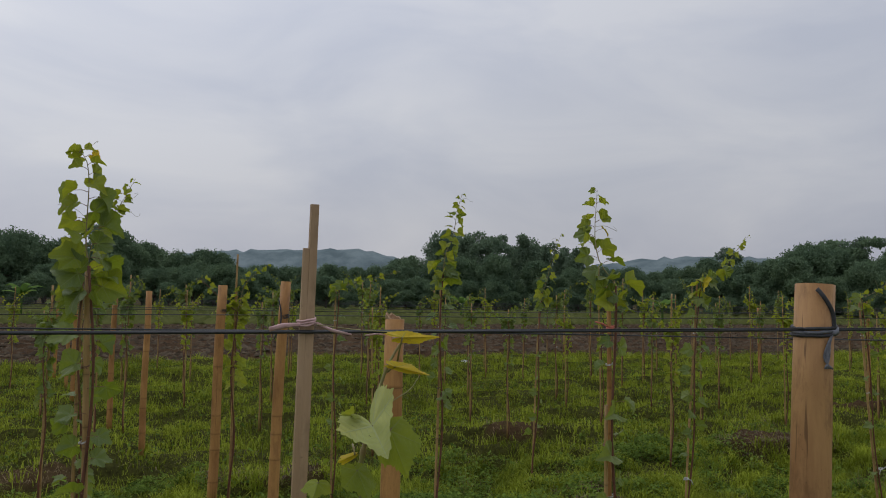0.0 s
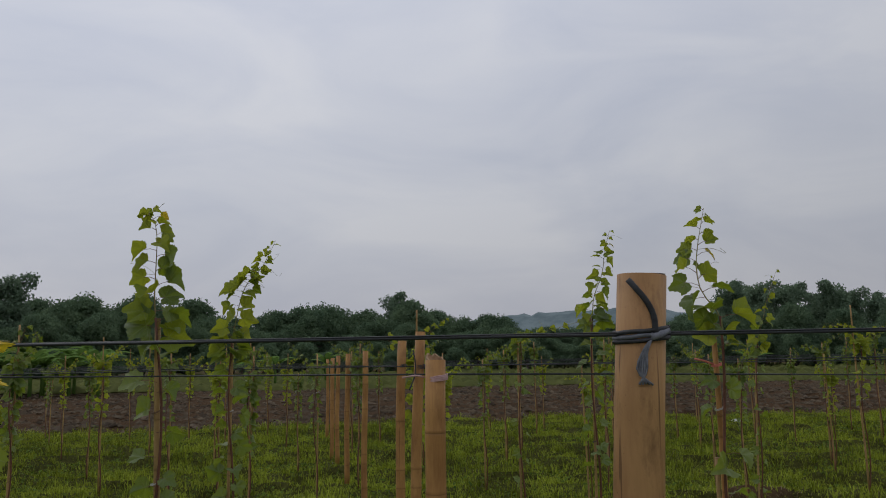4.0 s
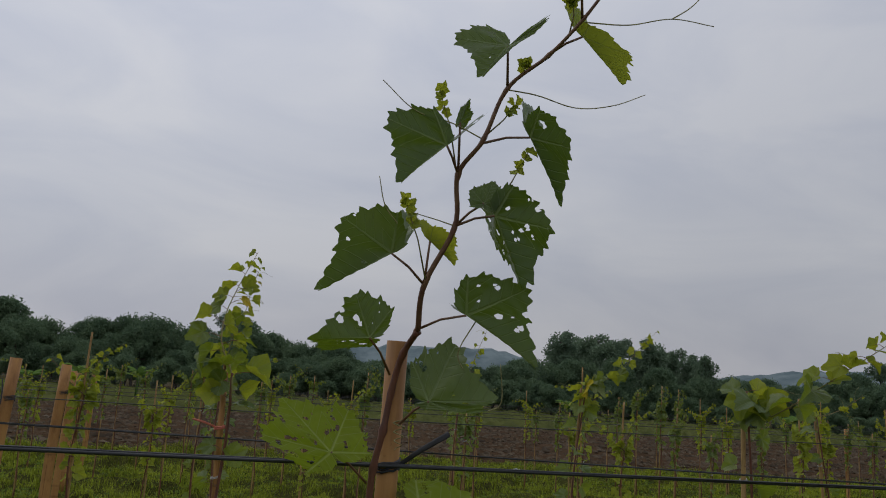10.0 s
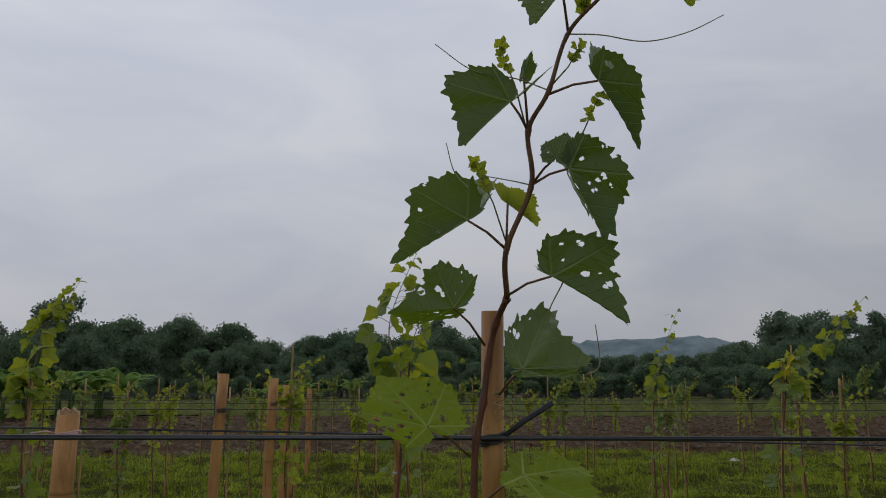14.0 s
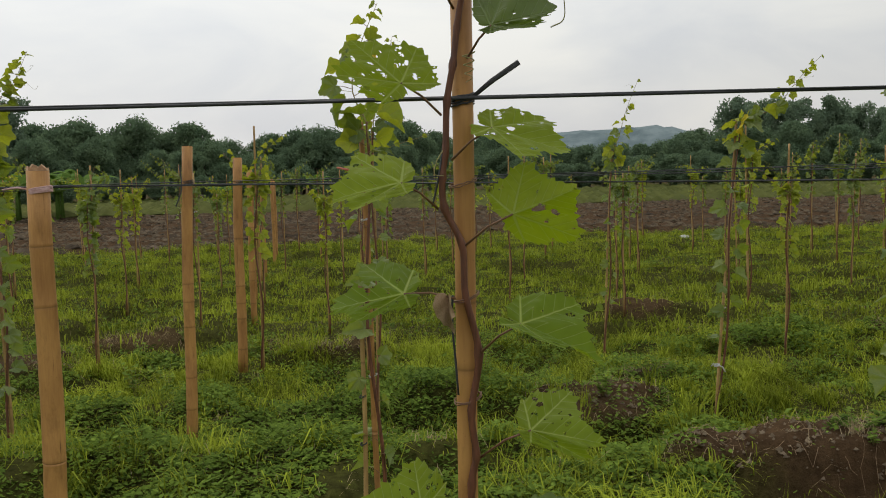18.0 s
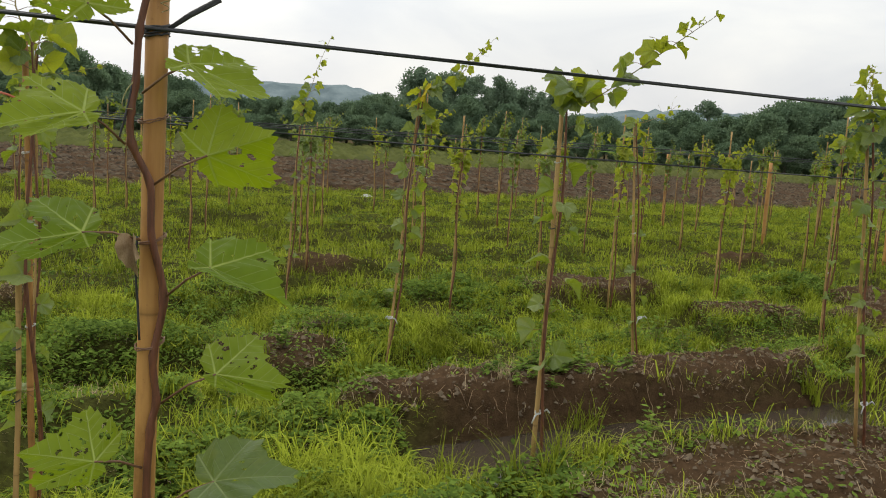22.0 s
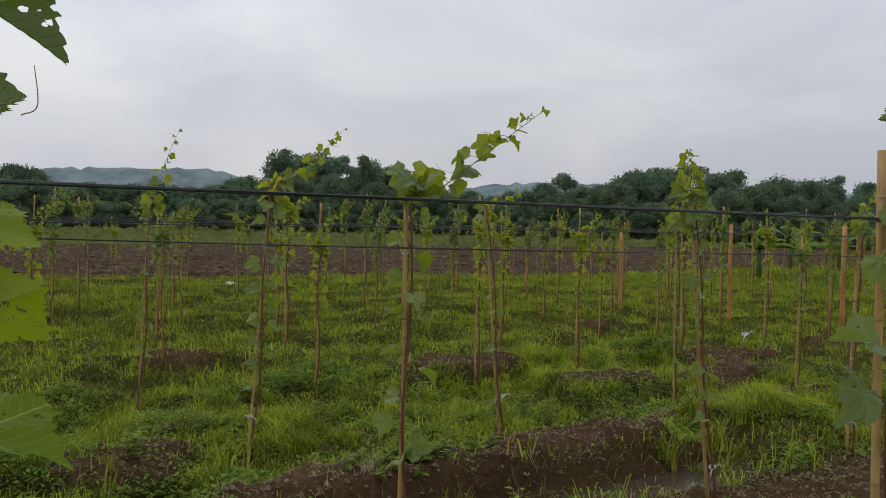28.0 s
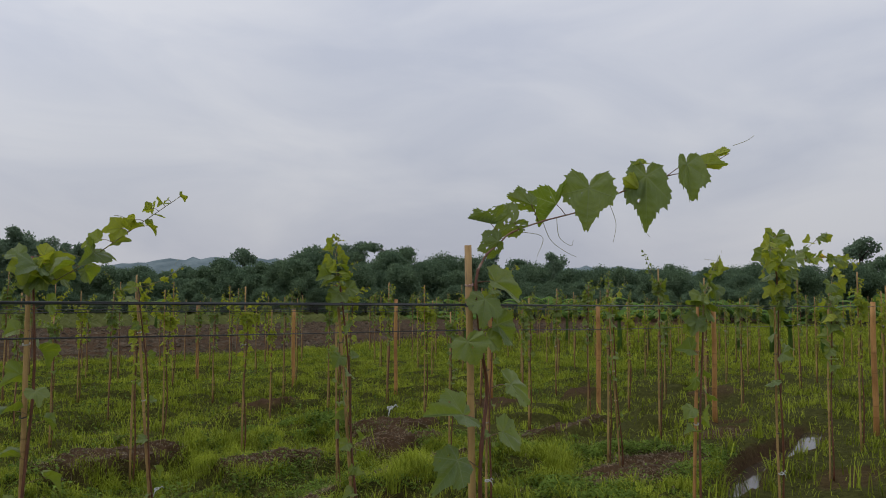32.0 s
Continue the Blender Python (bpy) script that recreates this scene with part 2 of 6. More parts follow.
BAMBOO = bamboo_mat("weathered_bamboo", (0.48, 0.310, 0.118), (0.24, 0.140, 0.050), 1.0, 0.5)
BAMBOO_RED = bamboo_mat("reddish_bamboo", (0.50, 0.265, 0.082), (0.25, 0.110, 0.032), 1.0, 0.5)
POST = bamboo_mat("thick_bamboo", (0.47, 0.265, 0.100), (0.25, 0.120, 0.042), 0.75, 0.8)
LATH = bamboo_mat("split_bamboo", (0.47, 0.325, 0.19), (0.34, 0.215, 0.115))
CUT = plain_mat("cut_bamboo_end", (0.25, 0.15, 0.08), (0.45, 0.30, 0.17), 60, 0.8)
WIRE = plain_mat("black_wire", (0.012, 0.013, 0.014), (0.03, 0.032, 0.034), 40, 0.5)
STRAP = plain_mat("rubber_strap", (0.012, 0.012, 0.013), (0.05, 0.05, 0.055), 50, 0.6)
GREYCLOTH = plain_mat("frayed_cloth_strip", (0.10, 0.105, 0.12), (0.24, 0.245, 0.27), 80, 0.85)
PINK = plain_mat("pink_plastic_string", (0.45, 0.26, 0.24), (0.62, 0.42, 0.40), 70, 0.55)
REDTIE = plain_mat("red_plastic_string", (0.48, 0.11, 0.07), (0.6, 0.2, 0.13), 70, 0.55)
WHITE = plain_mat("white_plastic", (0.35, 0.35, 0.33), (0.6, 0.6, 0.58), 30, 0.5)
BARK = plain_mat("vine_bark", (0.060, 0.020, 0.010), (0.19, 0.068, 0.030), 55, 0.55, 0.5, stretch=(2, 2, 0.3))
CANE = plain_mat("red_brown_cane", (0.13, 0.055, 0.035), (0.22, 0.12, 0.06), 40, 0.55)
GREEN_CANE = plain_mat("green_cane", (0.20, 0.22, 0.055), (0.26, 0.17, 0.07), 30, 0.5)
TENDRIL = plain_mat("tendril_green", (0.22, 0.20, 0.07), (0.33, 0.30, 0.12), 30, 0.5)
LEAF = leaf_mat("vine_leaf", (0.062, 0.110, 0.026), (0.20, 0.30, 0.014), (0.20, 0.26, 0.09), 0.28, 0.36, 0.45)
# lit copy of LEAF: skylight on and through the leaf put into its colour
LIT_LEAF = leaf_mat("lit_vine_leaf", (0.145, 0.220, 0.020), (0.34, 0.46, 0.012), (0.42, 0.50, 0.12), 0.42, 0.48, 0.16)
VINE = leaf_mat("common_vine_leaf", (0.125, 0.180, 0.056), (0.33, 0.42, 0.022), (0.26, 0.32, 0.11), 0.38, 0.44, 0.38)
PALE = leaf_mat("pale_vine_leaf", (0.40, 0.46, 0.16), (0.55, 0.58, 0.08), (0.55, 0.60, 0.28), 0.30, 0.5, 0.25)
YOUNG = leaf_mat("young_vine_leaf", (0.23, 0.30, 0.045), (0.48, 0.52, 0.035), (0.36, 0.42, 0.10), 0.45, 0.5)
YELLOW = leaf_mat("yellowing_leaf", (0.62, 0.50, 0.03), (0.65, 0.5, 0.03), (0.55, 0.5, 0.1), 0.4)
DRY = plain_mat("dry_leaf", (0.26, 0.17, 0.09), (0.42, 0.30, 0.18), 40, 0.85)
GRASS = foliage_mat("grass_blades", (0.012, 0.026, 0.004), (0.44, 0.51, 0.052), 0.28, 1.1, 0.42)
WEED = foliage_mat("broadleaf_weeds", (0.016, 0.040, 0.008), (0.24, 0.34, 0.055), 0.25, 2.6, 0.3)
STRAW = foliage_mat("dry_grass", (0.28, 0.21, 0.11), (0.50, 0.40, 0.25), 0.2)
# both far-tree greens are paled and blued: distance haze put into the colour
TREE_LEAF = foliage_mat("hazed_tree_foliage", (0.082, 0.132, 0.084), (0.190, 0.264, 0.142), 0.35, 0.30, 0.6)
TREE_LIGHT = foliage_mat("hazed_feathery_foliage", (0.112, 0.165, 0.112), (0.220, 0.295, 0.180), 0.35, 0.5, 0.5)
BANANA = foliage_mat("banana_foliage", (0.07, 0.14, 0.03), (0.17, 0.27, 0.06), 0.35)
TRUNK = plain_mat("tree_bark", (0.05, 0.04, 0.03), (0.12, 0.10, 0.08), 6, 0.9)


def ground_mat():
    m, nt, p, N, L = material("field_soil")
    f1 = noise_fac(nt, 0.8, 8, 0.6)
    f2 = noise_fac(nt, 14, 8, 0.7)
    f3 = noise_fac(nt, 70, 5, 0.7)
    soil = ramp(nt, f1, [(0.3, (0.036, 0.021, 0.011)), (0.7, (0.095, 0.058, 0.030))])
    soil = mix(nt, 0.5, soil, ramp(nt, f2, [(0.3, (0.014, 0.008, 0.004)), (0.7, (0.13, 0.080, 0.043))]))
    at = N("ShaderNodeAttribute")
    at.attribute_name = "cover"
    g = ramp(nt, f2, [(0.3, (0.022, 0.022, 0.007)), (0.7, (0.088, 0.090, 0.022))])
    c = mix(nt, at.outputs["Fac"], soil, g)
    L(c, p.inputs["Base Color"])
    p.inputs["Roughness"].default_value = 0.95
    p.inputs["Specular IOR Level"].default_value = 0.03
    h = N("ShaderNodeMath")
    L(f2, h.inputs[0]); L(f3, h.inputs[1])
    bump(nt, p, h.outputs[0], 0.7, 0.03)
    return m


def water_mat():
    m, nt, p, N, L = material("ditch_water")
    p.inputs["Base Color"].default_value = (0.055, 0.042, 0.03, 1)
    p.inputs["Roughness"].default_value = 0.06
    p.inputs["IOR"].default_value = 1.33
    bump(nt, p, noise_fac(nt, 9, 3), 0.05, 0.01)
    return m


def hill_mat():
    m, nt, p, N, L = material("haze_tinted_hill")
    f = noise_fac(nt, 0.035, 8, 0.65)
    # blue-grey of the air between is put into the hill's base colour
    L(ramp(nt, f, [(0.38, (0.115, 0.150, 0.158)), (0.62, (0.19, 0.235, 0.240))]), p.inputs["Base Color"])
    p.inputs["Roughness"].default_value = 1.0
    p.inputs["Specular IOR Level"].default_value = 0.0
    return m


SOIL, WATER, HILL = ground_mat(), water_mat(), hill_mat()
GROUND_Z = -0.2


# ---- mesh helpers ----
def empty(name, m=Matrix.Identity(4)):
    ob = new(name)
    ob.empty_display_size = 0.1
    ob.matrix_basis = m
    return ob


def mesh_of(name, verts, faces, mat, smooth=True):
    me = bpy.data.meshes.new(name)
    me.from_pydata([tuple(v) for v in verts], [], faces)
    me.materials.append(mat)
    if smooth:
        me.polygons.foreach_set("use_smooth", [True] * len(me.polygons))
    me.update()
    return me


def big_mesh(name, verts, faces, mat, smooth=False):
    """A mesh from numpy arrays; faces is (n, k)."""
    verts, faces = np.asarray(verts, np.float32), np.asarray(faces, np.int32)
    me = bpy.data.meshes.new(name)
    n, k = faces.shape
    me.vertices.add(len(verts))
    me.vertices.foreach_set("co", verts.ravel())
    me.loops.add(n * k)
    me.loops.foreach_set("vertex_index", faces.ravel())
    me.polygons.add(n)
    me.polygons.foreach_set("loop_start", np.arange(n, dtype=np.int32) * k)
    me.polygons.foreach_set("loop_total", np.full(n, k, np.int32))
    if smooth:
        me.polygons.foreach_set("use_smooth", np.ones(n, bool))
    me.materials.append(mat)
    me.update(calc_edges=True)
    return me


def put(name, me, parent=None, m=Matrix.Identity(4), label=""):
    ob = new(name, me)
    ob.parent = parent
    ob.matrix_basis = m
    if label:
        ob["label"] = label
    return ob


def tube_geo(points, radii, sides=8, cap=True, squash=1.0):
    """Verts and faces of a swept tube."""
    P = [Vector(p) for p in points]
    V, F = [], []
    ref = Vector((0.31, 0.95, 0.07))
    for i, p in enumerate(P):
        d = (P[min(i + 1, len(P) - 1)] - P[max(i - 1, 0)]).normalized()
        a = d.cross(ref).normalized()
        b = d.cross(a)
        for k in range(sides):
            t = 2 * math.pi * k / sides
            V.append(p + (a * math.cos(t) + b * math.sin(t) * squash) * radii[i])
    for i in range(len(P) - 1):
        for k in range(sides):
            j = (k + 1) % sides
            F.append((i * sides + k, i * sides + j, (i + 1) * sides + j, (i + 1) * sides + k))
    if cap:
        F.append(tuple(range(sides - 1, -1, -1)))
        F.append(tuple((len(P) - 1) * sides + k for k in range(sides)))
    return V, F


def tube(name, points, radii, mat, sides=8, cap=True, squash=1.0):
    if isinstance(radii, (int, float)):
        radii = [radii] * len(points)
    return mesh_of(name, *tube_geo(points, radii, sides, cap, squash), mat)


def spline(ctrl, n):
    """Smooth points through control points."""
    C = [Vector(c) for c in ctrl]
    C = [C[0] * 2 - C[1]] + C + [C[-1] * 2 - C[-2]]
    out = []
    segs = len(C) - 3
    for i in range(n + 1):
        u = i / n * segs
        k = min(int(u), segs - 1)
        t = u - k
        p0, p1, p2, p3 = C[k:k + 4]
        out.append(0.5 * ((2 * p1) + (p2 - p0) * t + (2 * p0 - 5 * p1 + 4 * p2 - p3) * t * t + (3 * p1 - p0 - 3 * p2 + p3) * t ** 3))
    return out


# ---- vine leaves ----
def leaf_radius(a, rng_phase, teeth, depth, lobe=1.0):
    """Outline of a grape leaf round its stalk's joint: five lobes, shallow bays, a deep notch at the stalk, sharp teeth."""
    b = abs(a)
    dip = 0.07 * lobe
    keys = ((0, 1.0), (0.50, 0.86 - dip), (1.02, 0.86), (1.52, 0.74 - dip), (2.02, 0.56), (2.50, 0.36), (2.86, 0.22), (3.15, 0.06))
    r = keys[-1][1]
    for (a0, r0), (a1, r1) in zip(keys, keys[1:]):
        if b <= a1:
            t = (b - a0) / (a1 - a0)
            r = r0 + (r1 - r0) * (0.5 - 0.5 * math.cos(math.pi * t))
            break
    if b < 2.9:
        u = b * teeth / (2 * math.pi) + rng_phase * (0.4 if a > 0 else 0.2)
        saw = u % 1.0
        big = 0.65 + 0.55 * math.sin(int(u) * 2.4 + rng_phase * 9)
        r *= 1 + depth * big * (1 - abs(saw - 0.35) / (0.35 if saw < 0.35 else 0.65)) - depth * 0.4
    return r


def bitten(count, rg):
    """Insect holes between the veins: centre, size and the phase of their ragged edge, for a leaf one unit long."""
    out = []
    while len(out) < count:
        a, r = rg.uniform(-2.2, 2.2), rg.uniform(0.22, 0.80)
        off = abs(a) - 1.02 * round(min(abs(a), 2.3) / 1.02)
        if abs(r * math.sin(off)) < 0.045:
            continue
        size = (0.7 if count > 60 else 1.0) * (rg.uniform(0.012, 0.030) if rg.random() < 0.8 else rg.uniform(0.035, 0.065))
        out.append((math.sin(a) * r, math.cos(a) * r, size, rg.uniform(0, 6)))
    return out


def at_rim(x, y, hole):
    """Moves a point that lies inside a hole out to the hole's edge."""
    for hx, hy, hr, ph in hole:
        dx, dy = x - hx, y - hy
        d = math.hypot(dx, dy)
        if d < hr * 1.4:
            a = math.atan2(dy, dx)
            edge = hr * (1 + 0.22 * math.sin(2 * a + ph) + 0.14 * math.sin(5 * a + 2 * ph))
            if d < edge:
                k = edge / max(d, 1e-5)
                return (hx + dx * k, hy + dy * k, True) if d > 0.35 * edge else (x, y, True)
    return x, y, False


def folded_leaf(joint, tip, left, right, mat, seed, holes, origin):
    """A near leaf folded along its midrib: its tip and two side lobes point to the places given."""
    rg = random.Random(seed)
    J, Y = Vector(joint), Vector(tip) - Vector(joint)
    sides = [((Vector(q) - J) - 0.42 * Y) / 0.72 for q in (left, right)]
    L = Y.length
    up = Y.cross(sides[1] - sides[0]).normalized()
    up = -up if up.z < 0 else up
    ph, hole = rg.random(), bitten(holes, rg)
    nang, nrad = 300, 32
    A = -math.pi + 2 * math.pi * (np.arange(nang) + 0.5) / nang
    plain = np.array([leaf_radius(a, ph, 40, 0.0, 1.3) for a in A])
    toothed = np.array([leaf_radius(a, ph, 40, 0.115, 1.3) for a in A])
    k = np.concatenate([[0.004], np.arange(1, nrad) / (nrad - 1)])
    R = (plain + (toothed - plain) * (k ** 6)[:, None]) * (k ** 0.95)[:, None]
    X, Yc = R * np.sin(A), R * np.cos(A)
    cut = np.zeros(X.shape, bool)
    for hx, hy, hr, hp in hole:
        dx, dy = X - hx, Yc - hy
        d, b = np.hypot(dx, dy), np.arctan2(dy, dx)
        edge = hr * (1 + 0.22 * np.sin(2 * b + hp) + 0.14 * np.sin(5 * b + 2 * hp))
        inside = d < edge
        move = inside & (d > 0.35 * edge)
        g = np.where(move, edge / np.maximum(d, 1e-5), 1.0)
        X, Yc = hx + dx * g, hy + dy * g
        cut |= inside
    rr = np.hypot(X, Yc)
    vein = np.cos(A / 1.02 * 2 * math.pi)
    Z = -0.10 * np.maximum(0, Yc) ** 2 - 0.06 * X * X + 0.035 * np.sin(3 * A + ph * 6) * rr * rr + 0.035 * np.sin(8 * A + ph * 20) * rr ** 3 - 0.022 * vein * np.minimum(1, rr * 3)
    Z = Z + 0.007 * np.sin(rr * 38 + 2 * vein) * rr
    P = (J - Vector(origin))[:] + Yc[..., None] * np.array(Y) + np.abs(X)[..., None] * np.where(X[..., None] < 0, np.array(sides[0]), np.array(sides[1])) + Z[..., None] * np.array(up) * L
    W = np.stack([X * 0.58, Yc * 0.58, 0 * X], -1)
    idx = np.arange(nrad * nang).reshape(nrad, nang)
    F = np.stack([idx[:-1, :-1], idx[:-1, 1:], idx[1:, 1:], idx[1:, :-1]], -1).reshape(-1, 4)
    F = F[~cut.ravel()[F].all(axis=1)]
    me = big_mesh("leaf", P.reshape(-1, 3), F, mat, True)
    me.attributes.new("leafpos", "FLOAT_VECTOR", "POINT").data.foreach_set("vector", W.ravel())
    return me


def leaf_geo(seed, nang=44, nrad=4, holes=0, cup=0.12, fold=0.35, wave=0.05, droop=0.25, teeth=26, lobe=1.0):
    """A lobed, toothed grape leaf; its stalk joins at the origin, the tip points to +y, the face to +z; about 1 across."""
    rg = random.Random(seed)
    ph = rg.random()
    hole = bitten(holes, rg)
    V, W, F = [Vector((0, 0, 0))], [(0.0, 0.0, 0.0)], []
    sc, cut = 0.58, [False]
    for j in range(1, nrad + 1):
        for i in range(nang):
            a = -math.pi + 2 * math.pi * (i + 0.5) / nang
            r = leaf_radius(a, ph, teeth, 0.13 if j == nrad else 0.13 * (j / nrad) ** 3, lobe)
            t = (j / nrad) ** 0.85
            x, y, inside = at_rim(math.sin(a) * r * t, math.cos(a) * r * t, hole)
            cut.append(inside)
            x, y = x * sc, y * sc
            rr = math.hypot(x, y)
            z = -cup * rr * rr * 2 + fold * abs(x) - droop * max(0, y) ** 2 + wave * math.sin(3 * a + ph * 6) * rr + wave * 0.9 * math.sin(9 * a + ph * 20) * rr * rr * 2 - 0.02 * math.cos(a / 1.02 * 2 * math.pi) * min(1, rr * 4)
            V.append(Vector((x, y, z)))
            W.append((x, y, 0.0))
    for i in range(nang):
        k = (i + 1) % nang
        if k:
            F.append((0, 1 + k, 1 + i))
    for j in range(nrad - 1):
        for i in range(nang - 1):
            q = (1 + j * nang + i, 1 + (j + 1) * nang + i, 1 + (j + 1) * nang + i + 1, 1 + j * nang + i + 1)
            if all(cut[v] for v in q):
                continue
            F.append(q[::-1])
    return V, F, W


def leaf_mesh(name, mat, seed, **kw):
    V, F, W = leaf_geo(seed, **kw)
    me = mesh_of(name, V, F, mat)
    at = me.attributes.new("leafpos", "FLOAT_VECTOR", "POINT")
    at.data.foreach_set("vector", [c for w in W for c in w])
    return me


NEAR_LEAVES = [leaf_mesh("leaf", VINE, 10 + i, nang=150, nrad=22, holes=(24, 46, 8, 14, 80, 32)[i], fold=(0.35, 0.2, 0.5, 0.12, 0.3, 0.42)[i], droop=(0.2, 0.35, 0.25, 0.5, 0.3, 0.15)[i]) for i in range(6)]
NEAR_YOUNG = [leaf_mesh("leaf", YOUNG, 30 + i, nang=90, nrad=8, lobe=1.9, wave=0.09, holes=i * 3, fold=(0.45, 0.25, 0.6)[i], droop=0.3) for i in range(3)]
MID_LEAVES = [leaf_mesh("leaf", VINE, 50 + i, nang=84, nrad=5, holes=(0, 4, 8, 2, 5, 0)[i], fold=(0.5, 0.3, 0.8, 0.2, 0.65, 0.4)[i], droop=(0.3, 0.5, 0.4, 0.7, 0.4, 0.5)[i], wave=0.07, teeth=24, lobe=1.3) for i in range(6)]
MID_YOUNG = [leaf_mesh("leaf", YOUNG, 70 + i, nang=44, nrad=3, fold=(0.7, 0.4, 1.0)[i], droop=0.4, wave=0.08, teeth=16, lobe=1.5) for i in range(3)]
MID_YELLOW = [leaf_mesh("leaf", YELLOW, 80 + i, nang=60, nrad=6, fold=0.3 + 0.2 * i, droop=0.3, teeth=22) for i in range(2)]


def leaf_frame(base, tip, face, size=None, wide=None):
    """The pose of a leaf whose stalk joins at base, whose tip points to tip and which faces about the way given."""
    base, tip = Vector(base), Vector(tip)
    y = tip - base
    s = size or y.length / 0.58
    w = wide or s
    y = y.normalized()
    z = Vector(face)
    z = (z - y * z.dot(y)).normalized()
    x = y.cross(z)
    m = Matrix((x, y, z)).transposed().to_4x4()
    return Matrix.Translation(base) @ m @ Matrix.Diagonal((w, s, (s + w) / 2, 1))


# ---- the ground ----
BARE = [  # centre x, y, half-lengths, strength of the bare soil mounds
    (4.25, 5.08, 1.25, 0.42, 1.0), (5.9, 5.12, 1.15, 0.43, 1.0), (6.4, 3.40, 2.4, 0.88, 1.0), (3.0, 6.75, 0.55, 0.35, 0.9),
    (7.8, 9.1, 1.0, 0.5, 1.0), (8.7, 7.4, 0.9, 0.45, 1.0), (9.0, 5.65, 1.35, 0.55, 1.0), (-2.6, 8.8, 0.8, 0.4, 0.9),
    (0.5, 9.3, 0.7, 0.35, 0.8), (10.7, 3.6, 1.3, 0.55, 1.0), (11.6, 1.6, 0.8, 0.3, 0.7), (7.2, 9.1, 0.7, 0.4, 0.7),
    (12.6, 11.8, 0.9, 0.45, 1.0), (4.6, 11.1, 0.6, 0.4, 0.9), (-1.9, 10.4, 0.6, 0.4, 0.8), (1.6, 5.6, 0.35, 0.2, 0.5), (10.4, 7.0, 1.0, 0.45, 1.0),
    (12.8, 5.6, 1.1, 0.55, 1.0), (13.5, 3.6, 1.0, 0.45, 1.0), (3.6, 7.6, 0.5, 0.3, 0.6), (7.3, 2.9, 1.2, 0.4, 0.9),
    (15.2, 3.8, 0.9, 0.4, 0.8), (12.0, 8.2, 1.0, 0.5, 1.0), (15.6, 8.4, 1.0, 0.5, 0.9), (18.3, 7.9, 1.0, 0.5, 0.9), (18.5, 5.0, 1.2, 0.5, 0.7),
]
DITCH_Y = 4.47
WATER_Z = GROUND_Z - 0.135


def smooth(a, b, v):
    t = np.clip((v - a) / (b - a), 0, 1)
    return t * t * (3 - 2 * t)


def fbm(x, y, scale, seed, octaves=4):
    """Cheap smooth value noise on arrays."""
    out, amp, tot = np.zeros_like(x), 1.0, 0.0
    for o in range(octaves):
        xs, ys = x * scale * 2 ** o + seed * 17.3 + o * 5.1, y * scale * 2 ** o + seed * 9.7 + o * 3.3
        xi, yi = np.floor(xs), np.floor(ys)
        u, v = xs - xi, ys - yi
        u, v = u * u * (3 - 2 * u), v * v * (3 - 2 * v)

        def hsh(a, b):
            s = np.sin(a * 127.1 + b * 311.7 + seed * 74.7) * 43758.5453
            return s - np.floor(s)
        n = (hsh(xi, yi) * (1 - u) + hsh(xi + 1, yi) * u) * (1 - v) + (hsh(xi, yi + 1) * (1 - u) + hsh(xi + 1, yi + 1) * u) * v
        out, tot, amp = out + n * amp, tot + amp, amp * 0.5
    return out / tot


def bare_at(x, y):
    """How bare the soil is, 0 to 1."""
    b = np.zeros_like(x)
    n = 0.62 * fbm(x, y, 1.6, 3) + 0.38 * fbm(x, y, 6.5, 13, 3)
    for cx, cy, hx, hy, s in BARE:
        d = np.sqrt(((x - cx) / hx) ** 2 + ((y - cy) / hy) ** 2) + (n - 0.5) * 1.25
        b = np.maximum(b, s * (1 - smooth(0.70, 1.12, d)))
    return b


def ditch_lines(x, y):
    """Distance from, and share of, each of the two drainage ditches."""
    wig = 0.06 * np.sin(x * 1.7) + 0.12 * (fbm(x, y, 0.9, 8) - 0.5)
    yield np.abs(y - (DITCH_Y + wig)), smooth(3.1, 3.9, x) * (1 - smooth(7.2, 8.2, x))
    yield 1.9 * np.abs(y - (2.58 + wig)), smooth(9.8, 10.6, x) * (1 - smooth(15, 16, x))


def ditch_at(x, y):
    out = np.zeros_like(x)
    for d, along in ditch_lines(x, y):
        out = np.maximum(out, (1 - smooth(0.19, 0.36, d)) * along)
    return out


def plough_at(x, y):
    edge = 25.3 + 1.0 * np.sin(x * 0.2) + 1.2 * (fbm(x, y, 0.4, 5) - 0.5)
    return smooth(0, 0.8, y - edge) * (1 - smooth(53, 55, y))


